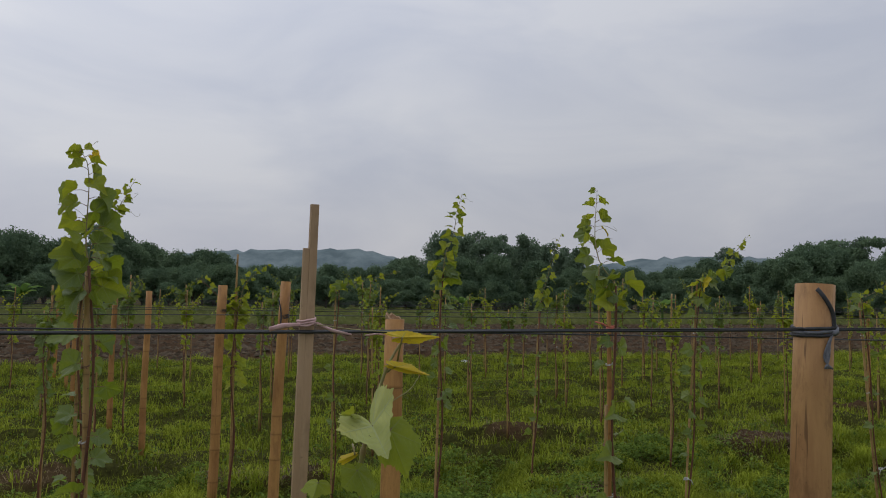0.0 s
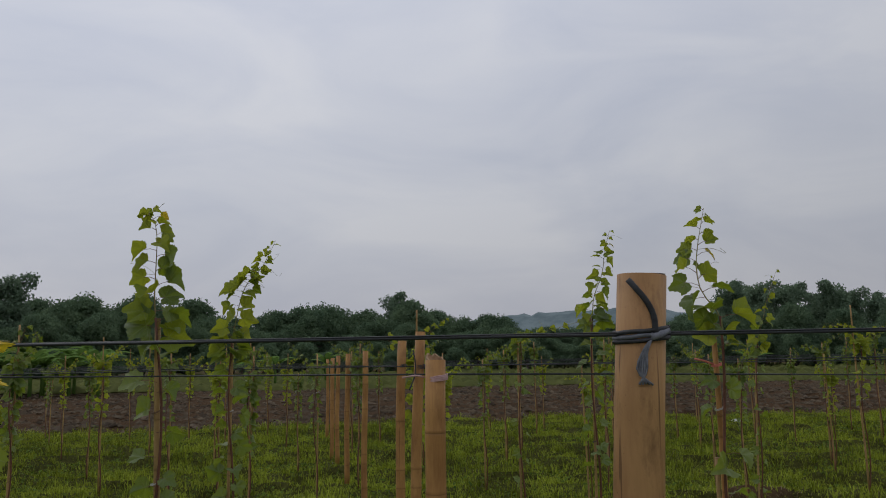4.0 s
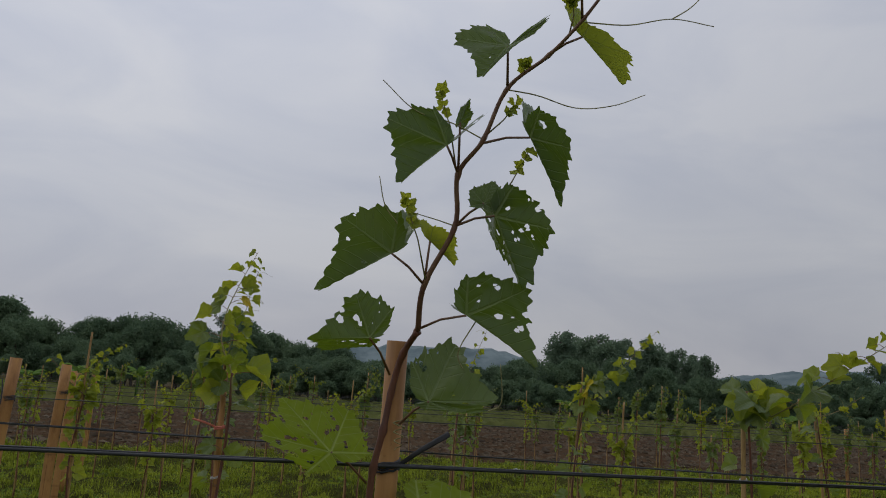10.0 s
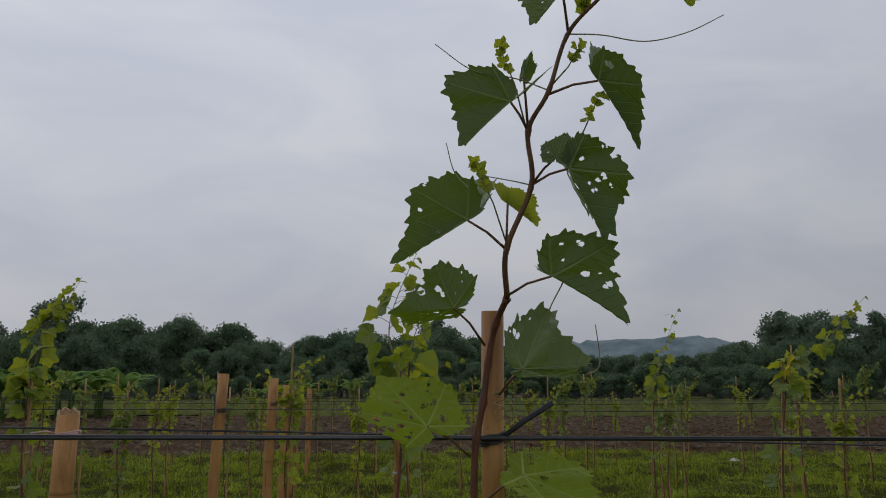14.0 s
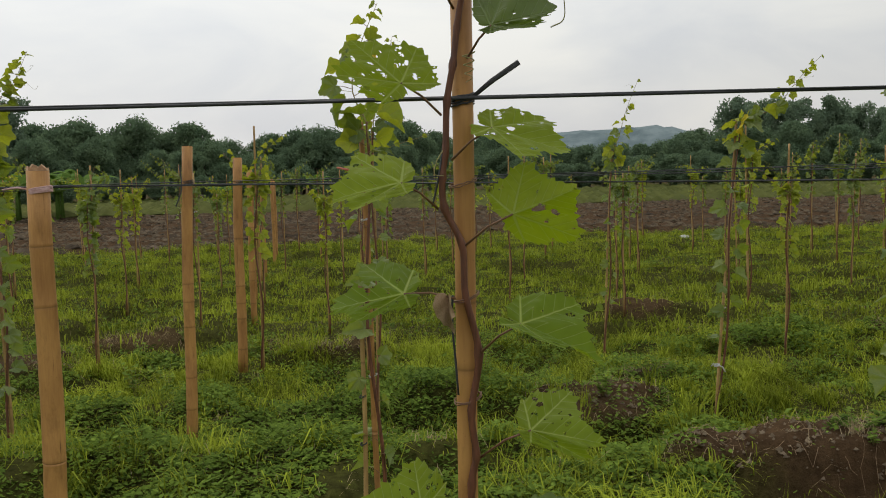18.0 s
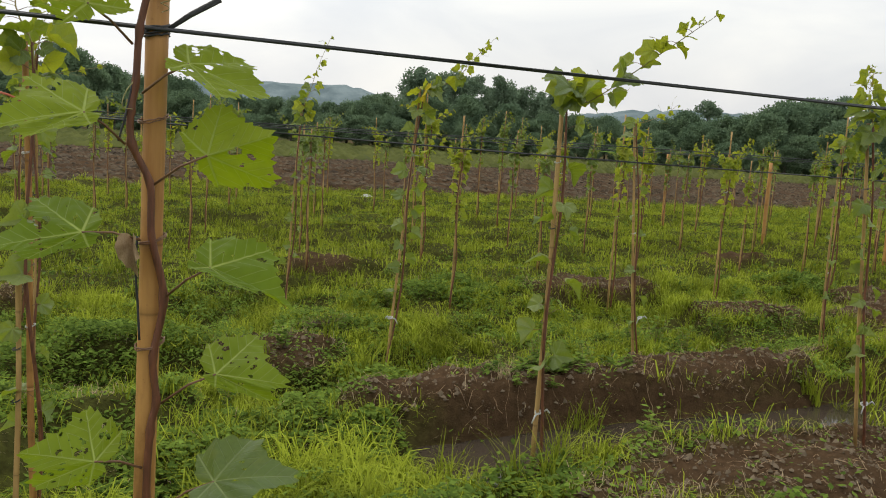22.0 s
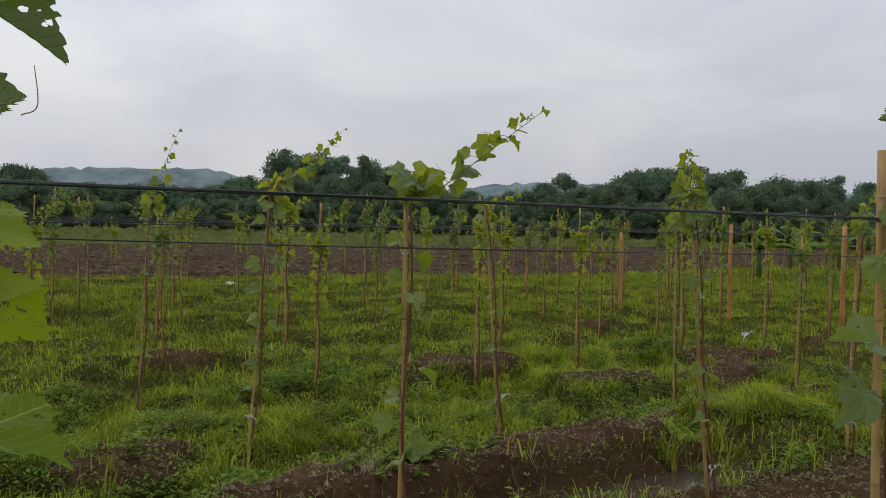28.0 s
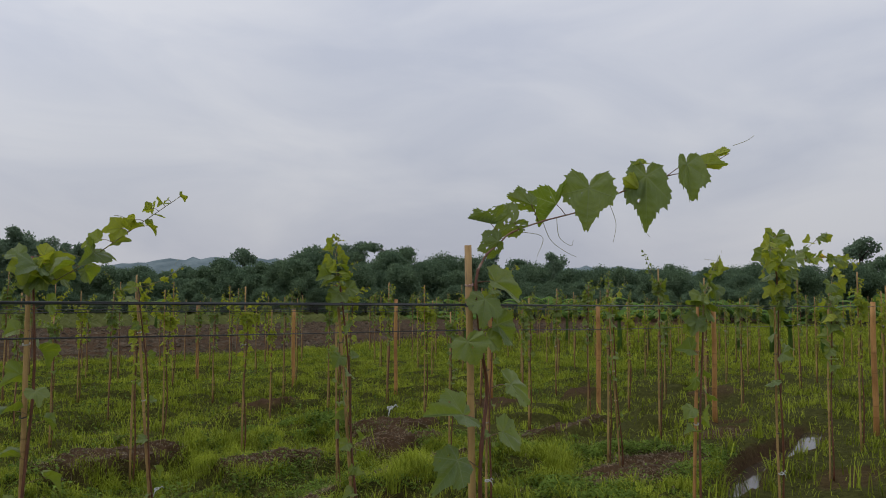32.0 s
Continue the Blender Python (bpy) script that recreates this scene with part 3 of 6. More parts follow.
def height(x, y):
    x, y = np.asarray(x, float), np.asarray(y, float)
    near = 1 - smooth(18, 26, np.hypot(x - 5, y - 5))
    z = GROUND_Z - 0.22 * smooth(4.9, 6.3, y) + near * (0.055 * np.cos((y - 5.1) * 2 * math.pi / 2.05) + 0.16 * (fbm(x, y, 0.55, 1) - 0.5) + 0.07 * (fbm(x, y, 3.0, 2) - 0.5))
    b = bare_at(x, y)
    low = 1 - 0.75 * (1 - smooth(4.1, 4.5, y)) * smooth(3.6, 4.4, x)
    z = z + near * b * ((0.125 + 0.05 * smooth(5.3, 6.2, y)) * low - 0.04 * (1 - low) + 0.15 * (fbm(x, y, 5.0, 6, 5) - 0.5) + 0.05 * (fbm(x, y, 11.0, 16, 2) - 0.5))
    # humps of overgrown earth between the planting mounds
    z = z + near * 0.16 * (smooth(0.50, 0.62, fbm(x, y, 0.95, 41, 3)) - 0.4) * (1 - b) * low
    d = ditch_at(x, y)
    z = z * (1 - d) + d * np.minimum(z - 0.18, WATER_Z - 0.06)
    p = plough_at(x, y)
    z = z + p * (0.26 * (fbm(x, y, 1.3, 7, 4) - 0.5) + 0.08 * np.sin(y * 2.2 + fbm(x, y, 0.3, 4) * 5))
    # low bunds and terraces beyond the ploughed land
    far = smooth(54, 58, y) * (1 - smooth(150, 170, y))
    z = z + far * 0.22 * np.maximum(0, np.sin(y * 0.62 + np.sin(x * 0.05) * 1.5)) ** 4
    return z


def cover_at(x, y):
    c = 1 - bare_at(x, y)
    for d, along in ditch_lines(x, y):
        c = np.minimum(c, 1 - 0.97 * (1 - smooth(0.30, 0.48, d)) * along)
    c = c * (1 - plough_at(x, y))
    far = smooth(53, 55.5, y)
    band = 0.62 + 0.38 * np.sin(y * 0.31 + np.sin(x * 0.04) * 1.2 + 1.0)
    return c * (1 - far) + far * np.clip(band * 0.8 + 0.4 * (fbm(x, y, 0.12, 9) - 0.5), 0, 1)


def axis_steps(lo, hi, step, grow, reach):
    mid = list(np.arange(lo, hi, step))
    a, s = hi, step
    while a < reach:
        mid.append(a)
        s *= grow
        a += s
    mid.append(reach)
    a, s, left = lo, step, []
    while a > -reach:
        s *= grow
        a -= s
        left.append(max(a, -reach))
    return np.array(left[::-1] + mid)


def build_ground():
    gx = axis_steps(-4.0, 13.0, 0.055, 1.06, 2500)
    gy = axis_steps(0.8, 13.0, 0.055, 1.045, 2500)
    X, Y = np.meshgrid(gx, gy)
    Z = height(X, Y)
    ny, nx = X.shape
    V = np.stack([X, Y, Z], -1).reshape(-1, 3)
    idx = np.arange(nx * ny).reshape(ny, nx)
    F = np.stack([idx[:-1, :-1], idx[:-1, 1:], idx[1:, 1:], idx[1:, :-1]], -1).reshape(-1, 4)
    me = big_mesh("ground", V, F, SOIL, True)
    at = me.attributes.new("cover", "FLOAT", "POINT")
    at.data.foreach_set("value", cover_at(X, Y).ravel().astype(np.float32))
    tagged(new("ground", me), "dark damp farm soil with grass and furrows", "ground", kind="structure")


build_ground()


def build_clods():
    rg = np.random.RandomState(8)
    n = 52000
    x, y = rg.uniform(-34, 75, n), 24.5 + 31 * rg.uniform(0, 1, n) ** 1.25
    k = rg.uniform(0, 1, n) < plough_at(x, y)
    x, y = x[k], y[k]
    n = len(x)
    c = np.stack([x, y, height(x, y)], -1)
    s = rg.uniform(0.03, 0.105, n) * (1 + 0.8 * (rg.uniform(0, 1, n) < 0.06))
    D = np.array([(1, 0, 0), (0, 1, 0), (-1, 0, 0), (0, -1, 0), (0, 0, 1.0)], float)
    V = c[:, None, :] + (D[None] + rg.uniform(-0.35, 0.35, (n, 5, 3))) * (s[:, None] * np.ones(3))[:, None, :] * np.array([1.3, 1.0, 0.75])
    o = np.arange(n)[:, None] * 5
    F = np.concatenate([o + [0, 1, 4], o + [1, 2, 4], o + [2, 3, 4], o + [3, 0, 4]], 1).reshape(-1, 3)
    me = big_mesh("soil_clods", V.reshape(-1, 3), F, CLOD)
    tagged(new("soil_clods", me), "rough brown clods of freshly ploughed soil", "soil", kind="stuff")


CLOD = foliage_mat("ploughed_clods", (0.018, 0.013, 0.009), (0.175, 0.135, 0.090), 0.0, 0.9, 0.2)
build_clods()


def gz(x, y):
    return float(height(np.array([x]), np.array([y]))[0])


def build_water():
    for x0, x1, yc, half in ((3.3, 8.0, DITCH_Y, 0.42), (10.0, 15.8, 2.58, 0.2)):
        xs = np.linspace(x0, x1, 60)
        V, F = [], []
        for x in xs:
            y = yc + 0.06 * math.sin(x * 1.7)
            V += [(x, y - half, WATER_Z), (x, y + half, WATER_Z)]
        for i in range(len(xs) - 1):
            F.append((2 * i, 2 * i + 2, 2 * i + 3, 2 * i + 1))
        tagged(new("water", mesh_of("water", V, F, WATER)), "shallow muddy water in a drainage ditch", "water", kind="structure")


build_water()


def build_crop_beds():
    """Low green crop beds beyond the ploughed land, with dark furrows between."""
    rg = np.random.RandomState(12)
    y, k = 55.5, 0
    while y < 104:
        depth = 2.4 + 0.9 * rg.uniform() + (y - 55) * 0.05
        n = int(1500)
        x = rg.uniform(-60, 140, n)
        yy = y + rg.uniform(0, depth * 0.62, n)
        c = np.stack([x, yy, height(x, yy) + 0.02], -1)
        s = rg.uniform(0.25, 0.65, n)
        D = np.array([(1.6, 0, 0), (0, 1, 0), (-1.6, 0, 0), (0, -1, 0), (0, 0, 0.75)], float)
        V = c[:, None, :] + (D[None] + rg.uniform(-0.3, 0.3, (n, 5, 3)) * [1, 1, 0.4]) * s[:, None, None]
        o = np.arange(n)[:, None] * 5
        F = np.concatenate([o + [0, 1, 4], o + [1, 2, 4], o + [2, 3, 4], o + [3, 0, 4]], 1).reshape(-1, 3)
        tagged(new("crop_bed", big_mesh("crop_bed", V.reshape(-1, 3), F, CROP)), "long low bed of dull green crop in the far field", "crop", kind="stuff")
        y += depth
        k += 1


CROP = foliage_mat("far_crop", (0.046, 0.056, 0.016), (0.118, 0.128, 0.038), 0.1)
build_crop_beds()


# ---- far land: hills and trees ----
def hill(name, dist, a0, a1, crest, seed, depth=120):
    """A long low wooded hill; angles in degrees to the right of +y; crest(a) gives its height in metres."""
    n = 260
    V, F = [], []
    for i in range(n + 1):
        a = a0 + (a1 - a0) * i / n
        h = max(0.5, crest(a) + 2.4 * noise.noise((a * 2.3, seed, 0)) + 1.6 * noise.noise((a * 9, seed, 3)) + 1.2 * noise.noise((a * 22, seed, 9)))
        s, c = math.sin(radians(a)), math.cos(radians(a))
        for k, (f, d) in enumerate(((0, -depth), (0.55, -depth * 0.45), (0.9, -depth * 0.15), (1.0, 0), (0, depth))):
            jit = 1 + 0.05 * noise.noise((a * 5, k * 3.1, seed))
            V.append(((dist + d) * s + 1.7, (dist + d) * c, h * f * jit - 1 * (f == 0)))
    for i in range(n):
        for k in range(4):
            p = i * 5 + k
            F.append((p, p + 5, p + 6, p + 1))
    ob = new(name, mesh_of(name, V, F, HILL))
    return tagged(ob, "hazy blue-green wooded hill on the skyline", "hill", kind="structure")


def bell(a, c, w):
    return math.exp(-((a - c) / w) ** 2)


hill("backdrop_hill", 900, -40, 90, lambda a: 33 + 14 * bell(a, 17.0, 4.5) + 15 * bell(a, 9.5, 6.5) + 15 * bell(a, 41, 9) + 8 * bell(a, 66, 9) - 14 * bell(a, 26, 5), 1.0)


def tree_meshes(kind, seed):
    """Trunk and crown of one tree, about 10 m high."""
    rg = random.Random(seed)
    H = 10.0
    V, F = [], []

    def add(geo):
        o = len(V)
        V.extend(geo[0])
        F.extend([tuple(i + o for i in f) for f in geo[1]])
    trunk_top = {"round": 5.5, "tall": 8.5, "umbrella": 8.0}[kind]
    pts = [Vector((0, 0, -0.3))]
    for i in range(1, 7):
        pts.append(Vector((rg.uniform(-0.25, 0.25), rg.uniform(-0.25, 0.25), trunk_top * i / 6)))
    add(tube_geo(pts, [0.26 - 0.03 * i for i in range(7)], 7))
    blobs = []
    limbs = {"round": 26, "tall": 30, "umbrella": 9}[kind]
    for i in range(limbs):
        a = rg.uniform(0, 6.283)
        if kind == "round":
            # limb ends lie on a dome
            el, r = rg.uniform(-0.95, 1.45), rg.uniform(0.8, 1.6)
            reach, z0 = 2.9 * math.cos(el) * rg.uniform(0.8, 1.05), rg.uniform(2.0, 5.0)
            rise = 4.7 + 3.9 * math.sin(el) * rg.uniform(0.80, 1.08) - z0
        elif kind == "tall":
            z0, reach, rise, r = rg.uniform(0.8, 8.4), rg.uniform(0.4, 1.7), rg.uniform(0.4, 1.4), rg.uniform(0.75, 1.25)
        else:
            z0, reach, rise, r = rg.uniform(5.5, 7.8), rg.uniform(1.5, 3.4), rg.uniform(0.6, 1.6), rg.uniform(0.9, 1.4)
        s = Vector((0, 0, z0))
        e = s + Vector((math.cos(a) * reach, math.sin(a) * reach, rise))
        mid = (s + e) / 2 + Vector((0, 0, 0.3))
        add(tube_geo([s, mid, e], [0.11, 0.08, 0.03], 5))
        blobs.append((e, r, 0.45 if kind == "umbrella" else 0.8))
        if kind == "round" and i % 2:
            blobs.append((Vector((0, 0, 5.2)).lerp(e, 0.5), r * 1.1, 0.9))
    if kind != "umbrella":
        blobs.append((pts[-1] + Vector((0, 0, 0.7)), 1.2 if kind == "round" else 0.8, 1.0))
    trunk = mesh_of("trunk", V, F, TRUNK)
    rs = np.random.RandomState(seed)
    quads = []
    for c, r, flat in blobs:
        n = int(330 * r)
        d = rs.normal(0, 1, (n, 3))
        d *= (r * rs.uniform(0.1, 1.0, n) ** 0.40 / np.linalg.norm(d, axis=1))[:, None] * rs.choice((1.0, 1.0, 1.1, 1.3), n)[:, None]
        p = np.array(c) + d * (1, 1, flat)
        u = rs.normal(0, 1, (n, 3))
        u *= (rs.uniform(0.07, 0.23, n) / np.linalg.norm(u, axis=1))[:, None]
        w = np.cross(u, rs.normal(0, 1, (n, 3)))
        w *= (rs.uniform(0.06, 0.14, n) / np.maximum(np.linalg.norm(w, axis=1), 1e-6))[:, None]
        quads.append(np.stack([p - u - 0.5 * w, p + 0.2 * u - w, p + u + 0.1 * w, p - 0.1 * u + w], 1).reshape(-1, 3))
    cv = np.concatenate(quads)
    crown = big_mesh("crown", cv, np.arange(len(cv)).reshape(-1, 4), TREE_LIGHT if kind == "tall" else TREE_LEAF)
    return trunk, crown


TREES = {k: [tree_meshes(k, s + i) for i in range(n)] for k, n, s in (("round", 4, 100), ("tall", 3, 200), ("umbrella", 1, 300))}


def tree(kind, az, dist, h, i=0, turn=0.0):
    trunk, crown = TREES[kind][i % len(TREES[kind])]
    x, y = 1.7 + dist * math.sin(radians(az)), 0.5 + dist * math.cos(radians(az))
    ob = empty("tree", Matrix.Translation((x, y, gz(x, y))) @ Matrix.Rotation(turn, 4, "Z"))
    k = h / 10.0
    ob.scale = (k * (0.95 if h > 6 else 1.2), k * (0.95 if h > 6 else 1.2), k)
    put("trunk", trunk, ob)
    put("crown", crown, ob)
    lab = {"round": "dense dark green broadleaf tree at the field's edge", "tall": "tall slender feathery tree in the far windbreak", "umbrella": "tall tree with flat layered umbrella crown"}[kind]
    return tagged(ob, lab, "tree", "trees behind the field")


def build_trees():
    rg = random.Random(5)

    def skyline(a):
        # height of the wood's top in metres at 120 m, by bearing
        h = 10.7 + 1.6 * bell(a, -22, 8) + 0.2 * bell(a, 24.5, 4.5) + 1.2 * bell(a, 0, 3) 
        h -= 2.9 * bell(a, 9, 5.5) + 2.2 * bell(a, 16.5, 3.0) + 2.8 * bell(a, 34.5, 4.2) + 1.4 * bell(a, 72, 9)
        return h
    a = -38.0
    while a < 92:
        h = skyline(a)
        tall = 20.5 < a < 31 or (rg.random() < 0.12)
        tree("tall" if tall else "round", a + rg.uniform(-0.4, 0.4), 118 + rg.uniform(-8, 14), h * (rg.uniform(0.92, 1.1) if tall else rg.uniform(0.76, 0.97)), rg.randrange(4), rg.uniform(0, 6.28))
        a += rg.uniform(0.6, 1.2) if 19.5 < a < 31 else rg.uniform(0.8, 1.7)
    a = -38.0
    while a < 92:
        h = skyline(a) * rg.uniform(0.42, 0.78)
        tree("round", a, 108 + rg.uniform(-6, 6), h, rg.randrange(4), rg.uniform(0, 6.28))
        a += rg.uniform(0.8, 1.7)
    a = -38.0
    while a < 92:
        tree("round", a, 100 + rg.uniform(-3, 3), rg.uniform(2.4, 4.6), rg.randrange(4), rg.uniform(0, 6.28))
        a += rg.uniform(0.9, 1.8)
    tree("umbrella", 47.8, 126, 12.0, 0, 0.3)
    tree("umbrella", 51.8, 121, 11.6, 0, 1.9)


build_trees()


def banana_plant(x, y, h, seed):
    rg = random.Random(seed)
    ob = empty("banana_plant", Matrix.Translation((x, y, gz(x, y))))
    put("stem", tube("stem", [(0, 0, -0.1), (0.02, 0, h * 0.3), (0.0, 0.02, h * 0.55)], [0.11, 0.09, 0.06], BANANA, 8), ob)
    for k in range(8):
        a = k * 2.4 + rg.uniform(-0.3, 0.3)
        ln, lift = h * rg.uniform(0.5, 0.75), rg.uniform(0.5, 1.3)
        V, F = [], []
        d, s = Vector((math.cos(a), math.sin(a), 0)), Vector((-math.sin(a), math.cos(a), 0))
        for j in range(9):
            t = j / 8
            p = d * ln * (t * 0.8) + Vector((0, 0, h * 0.5 + ln * lift * (t - 0.75 * t * t)))
            w = 0.24 * math.sin(math.pi * min(1, t * 0.93 + 0.07)) ** 0.7
            V += [p - s * w - Vector((0, 0, w * 0.35)), p, p + s * w - Vector((0, 0, w * 0.35))]
        for j in range(8):
            o = 3 * j
            F += [(o, o + 1, o + 4, o + 3), (o + 1, o + 2, o + 5, o + 4)]
        put("leaf", mesh_of("leaf", V, F, BANANA), ob)
    return tagged(ob, "banana plant with broad arching green leaves", "banana plant", "banana plants")


def build_bananas():
    rg = random.Random(15)
    for k in range(26):
        az, dist = rg.uniform(54, 88), rg.uniform(34, 46)
        banana_plant(1.7 + dist * math.sin(radians(az)), 0.5 + dist * math.cos(radians(az)), rg.uniform(2.2, 3.2), 700 + k)
    for k in range(34):
        az, dist = rg.uniform(-37, -22.5), rg.uniform(53, 61)
        banana_plant(1.7 + dist * math.sin(radians(az)), 0.5 + dist * math.cos(radians(az)), rg.uniform(3.0, 4.2), 760 + k)
    for az, dist, h in ((-11, 62, 3.2), (-7.5, 64, 3.0), (-14, 60, 2.6), (22, 70, 3.0), (36, 60, 2.8)):
        banana_plant(1.7 + dist * math.sin(radians(az)), 0.5 + dist * math.cos(radians(az)), h, int(800 + az))


build_bananas()


# ---- bamboo posts, stakes and wires ----
def pole_profile(length, r0, r1, nodes, rg, wob=0.006):
    """Points and radii of a bamboo culm with swollen joints."""
    zs, rad = [], []
    joint = sorted(rg.uniform(0.2, 0.35) * k + 0.1 for k in range(1, nodes + 1))
    for z in np.linspace(0, length, 9):
        zs.append((z, 0))
    for j in joint:
        if j < length - 0.04:
            zs += [(j - 0.012, 0), (j - 0.003, 0.035), (j, 0.005), (j + 0.004, 0.045), (j + 0.014, 0)]
    zs.sort()
    return zs


def pole(name, base, top, r0, r1, mat, rg, nodes=5, sides=12, hollow=False, bend=0.008):
    """A bamboo pole from base to top, in world metres, as a mesh about its base."""
    base, top = Vector(base), Vector(top)
    d = top - base
    ln = d.length
    pts, rad, dark = [], [], []
    ph = rg.uniform(0, 6)
    for z, swell in pole_profile(ln, r0, r1, nodes, rg):
        t = max(0, min(1, z / ln))
        p = d * t + Vector((math.sin(t * 4 + ph), math.cos(t * 3.3 + ph), 0)) * bend * math.sin(math.pi * t)
        if pts and (p - pts[-1]).length < 1e-4:
            continue
        pts.append(p)
        dark.append(0.55 if swell == 0.005 else 0.2 if swell else 0.0)
        rad.append((r0 + (r1 - r0) * t) * (1 + swell) * rg.uniform(0.985, 1.015))
    V, F = tube_geo(pts, rad, sides, True)
    me = mesh_of(name, V, F, mat)
    at = me.attributes.new("joint", "FLOAT", "POINT")
    at.data.foreach_set("value", [d for d in dark for _ in range(sides)])
    return me


def stake(x, y, top, lean=(0, 0), r=0.012, mat=None, label="thin weathered bamboo stake beside a young vine", group="vine stakes", nodes=6, sides=8, seed=0):
    rg = random.Random(seed * 31 + int(x * 100) + int(y * 7))
    r *= 0.86
    z = gz(x, y)
    base = (x, y, z - 0.06)
    ob = empty("bamboo_stake", Matrix.Translation(base))
    put("pole", pole("pole", base, (x + lean[0], y + lean[1], top), r * 1.12, r * 0.9, mat or BAMBOO, rg, nodes, sides), ob)
    rise = Vector((x + lean[0], y + lean[1], top)) - Vector(base)
    put("cut_end", tube("cut_end", [rise * 0.9985, rise + rise.normalized() * 0.002], r * 0.92, CUT, sides), ob, label="sawn bamboo end")
    for k in (0.42, 0.63, 0.82):
        k += rg.uniform(-0.05, 0.05)
        put("tie", ring_tie("tie", rise * k, r * 1.35, 2, 0.0016, rg.choice((WHITE, CANE, STRAP)), rg, 0.3, 0.004), ob, label="thin string tie")
    return tagged(ob, label, "stake", group), Vector(base), Vector((x + lean[0], y + lean[1], top))


def ring_tie(name, center, r, turns, wire_r, mat, rg, tilt=0.15, height_spread=0.012):
    pts = []
    for i in range(turns * 20 + 1):
        a = i / 20 * 2 * math.pi
        pts.append(Vector(center) + Vector((math.cos(a) * r, math.sin(a) * r, (i / (turns * 20) - 0.5) * height_spread * turns + tilt * r * math.sin(a + 1) + rg.uniform(-0.001, 0.001))))
    return tube(name, pts, wire_r, mat, 5)


def thick_post(x, y, top, r, lean=(0, 0), label="thick pale bamboo trellis post", mat=None, strap=True, seed=0, nodes=5):
    rg = random.Random(seed)
    z = gz(x, y)
    base = Vector((x, y, z - 0.08))
    tp = Vector((x + lean[0], y + lean[1], top))
    ob = empty("trellis_post", Matrix.Translation(base))
    put("culm", pole("culm", base, tp, r * 1.10, r, mat or POST, rg, nodes, 24, bend=0.012), ob)
    d = (tp - base).normalized()
    V = [d * ((tp - base).length + 0.001 - 0.006 * (k == 0)) + Vector((math.cos(a) * q, math.sin(a) * q, 0)) for k, q in ((1, r * 0.97), (1, r * 0.72), (0, r * 0.68)) for a in [2 * math.pi * i / 24 for i in range(24)]]
    F = [(k * 24 + i, k * 24 + (i + 1) % 24, k * 24 + 24 + (i + 1) % 24, k * 24 + 24 + i) for k in range(2) for i in range(24)] + [tuple(48 + i for i in range(24))]
    put("cut_end", mesh_of("cut_end", V, F, CUT), ob, label="sawn bamboo end")
    if strap:
        wz = WIRE_Z.get(strap, 1.5) - base.z
        c = d * (wz / d.z)
        put("wire_tie", ring_tie("wire_tie", c, r * 1.04, 4, 0.0028, STRAP, rg, 0.1, 0.008), ob)
    return tagged(ob, label, "post", "trellis posts"), base, tp


ROWS = [1.755, 4.05, 6.25, 8.5, 10.8, 13.0, 15.2, 17.4, 19.6, 21.8]
WIRE_Z = {0: 1.629, 1: 1.47, 2: 1.53, 3: 1.52, 4: 1.5, 5: 1.5, 6: 1.5, 7: 1.5, 8: 1.5, 9: 1.5}


def wire_z(row, x):
    z = WIRE_Z[row]
    if row == 1:
        z = 1.515 - 0.016 * x
    return z + (0.006 if row else 0.001) * math.sin(x * 0.9 + row)


def build_wires():
    for i, y in enumerate(ROWS):
        xs = np.linspace(-14, 45, 84)
        pts = [Vector((x, y - 0.018, wire_z(i, x))) for x in xs]
        ob = empty("trellis_wire", Matrix.Translation((-14, y, 0)))
        put("strand", tube("strand", [p - Vector((-14, y, 0)) for p in pts], 0.0027 if i == 0 else 0.0032, WIRE, 6), ob)
        if i < 2:
            tw = [p - Vector((-14, y, 0)) + Vector((0, 0.003 * math.sin(j * 2.1), 0.0030 + 0.0012 * math.sin(j * 1.3))) for j, p in enumerate(pts)]
            put("strand", tube("strand", tw, 0.0016, WIRE, 5), ob, label="thinner second strand twisted beside it")
        tagged(ob, "black plastic-coated trellis wire strung between bamboo posts", "wire", "trellis wires")


build_wires()

POSTS = {}


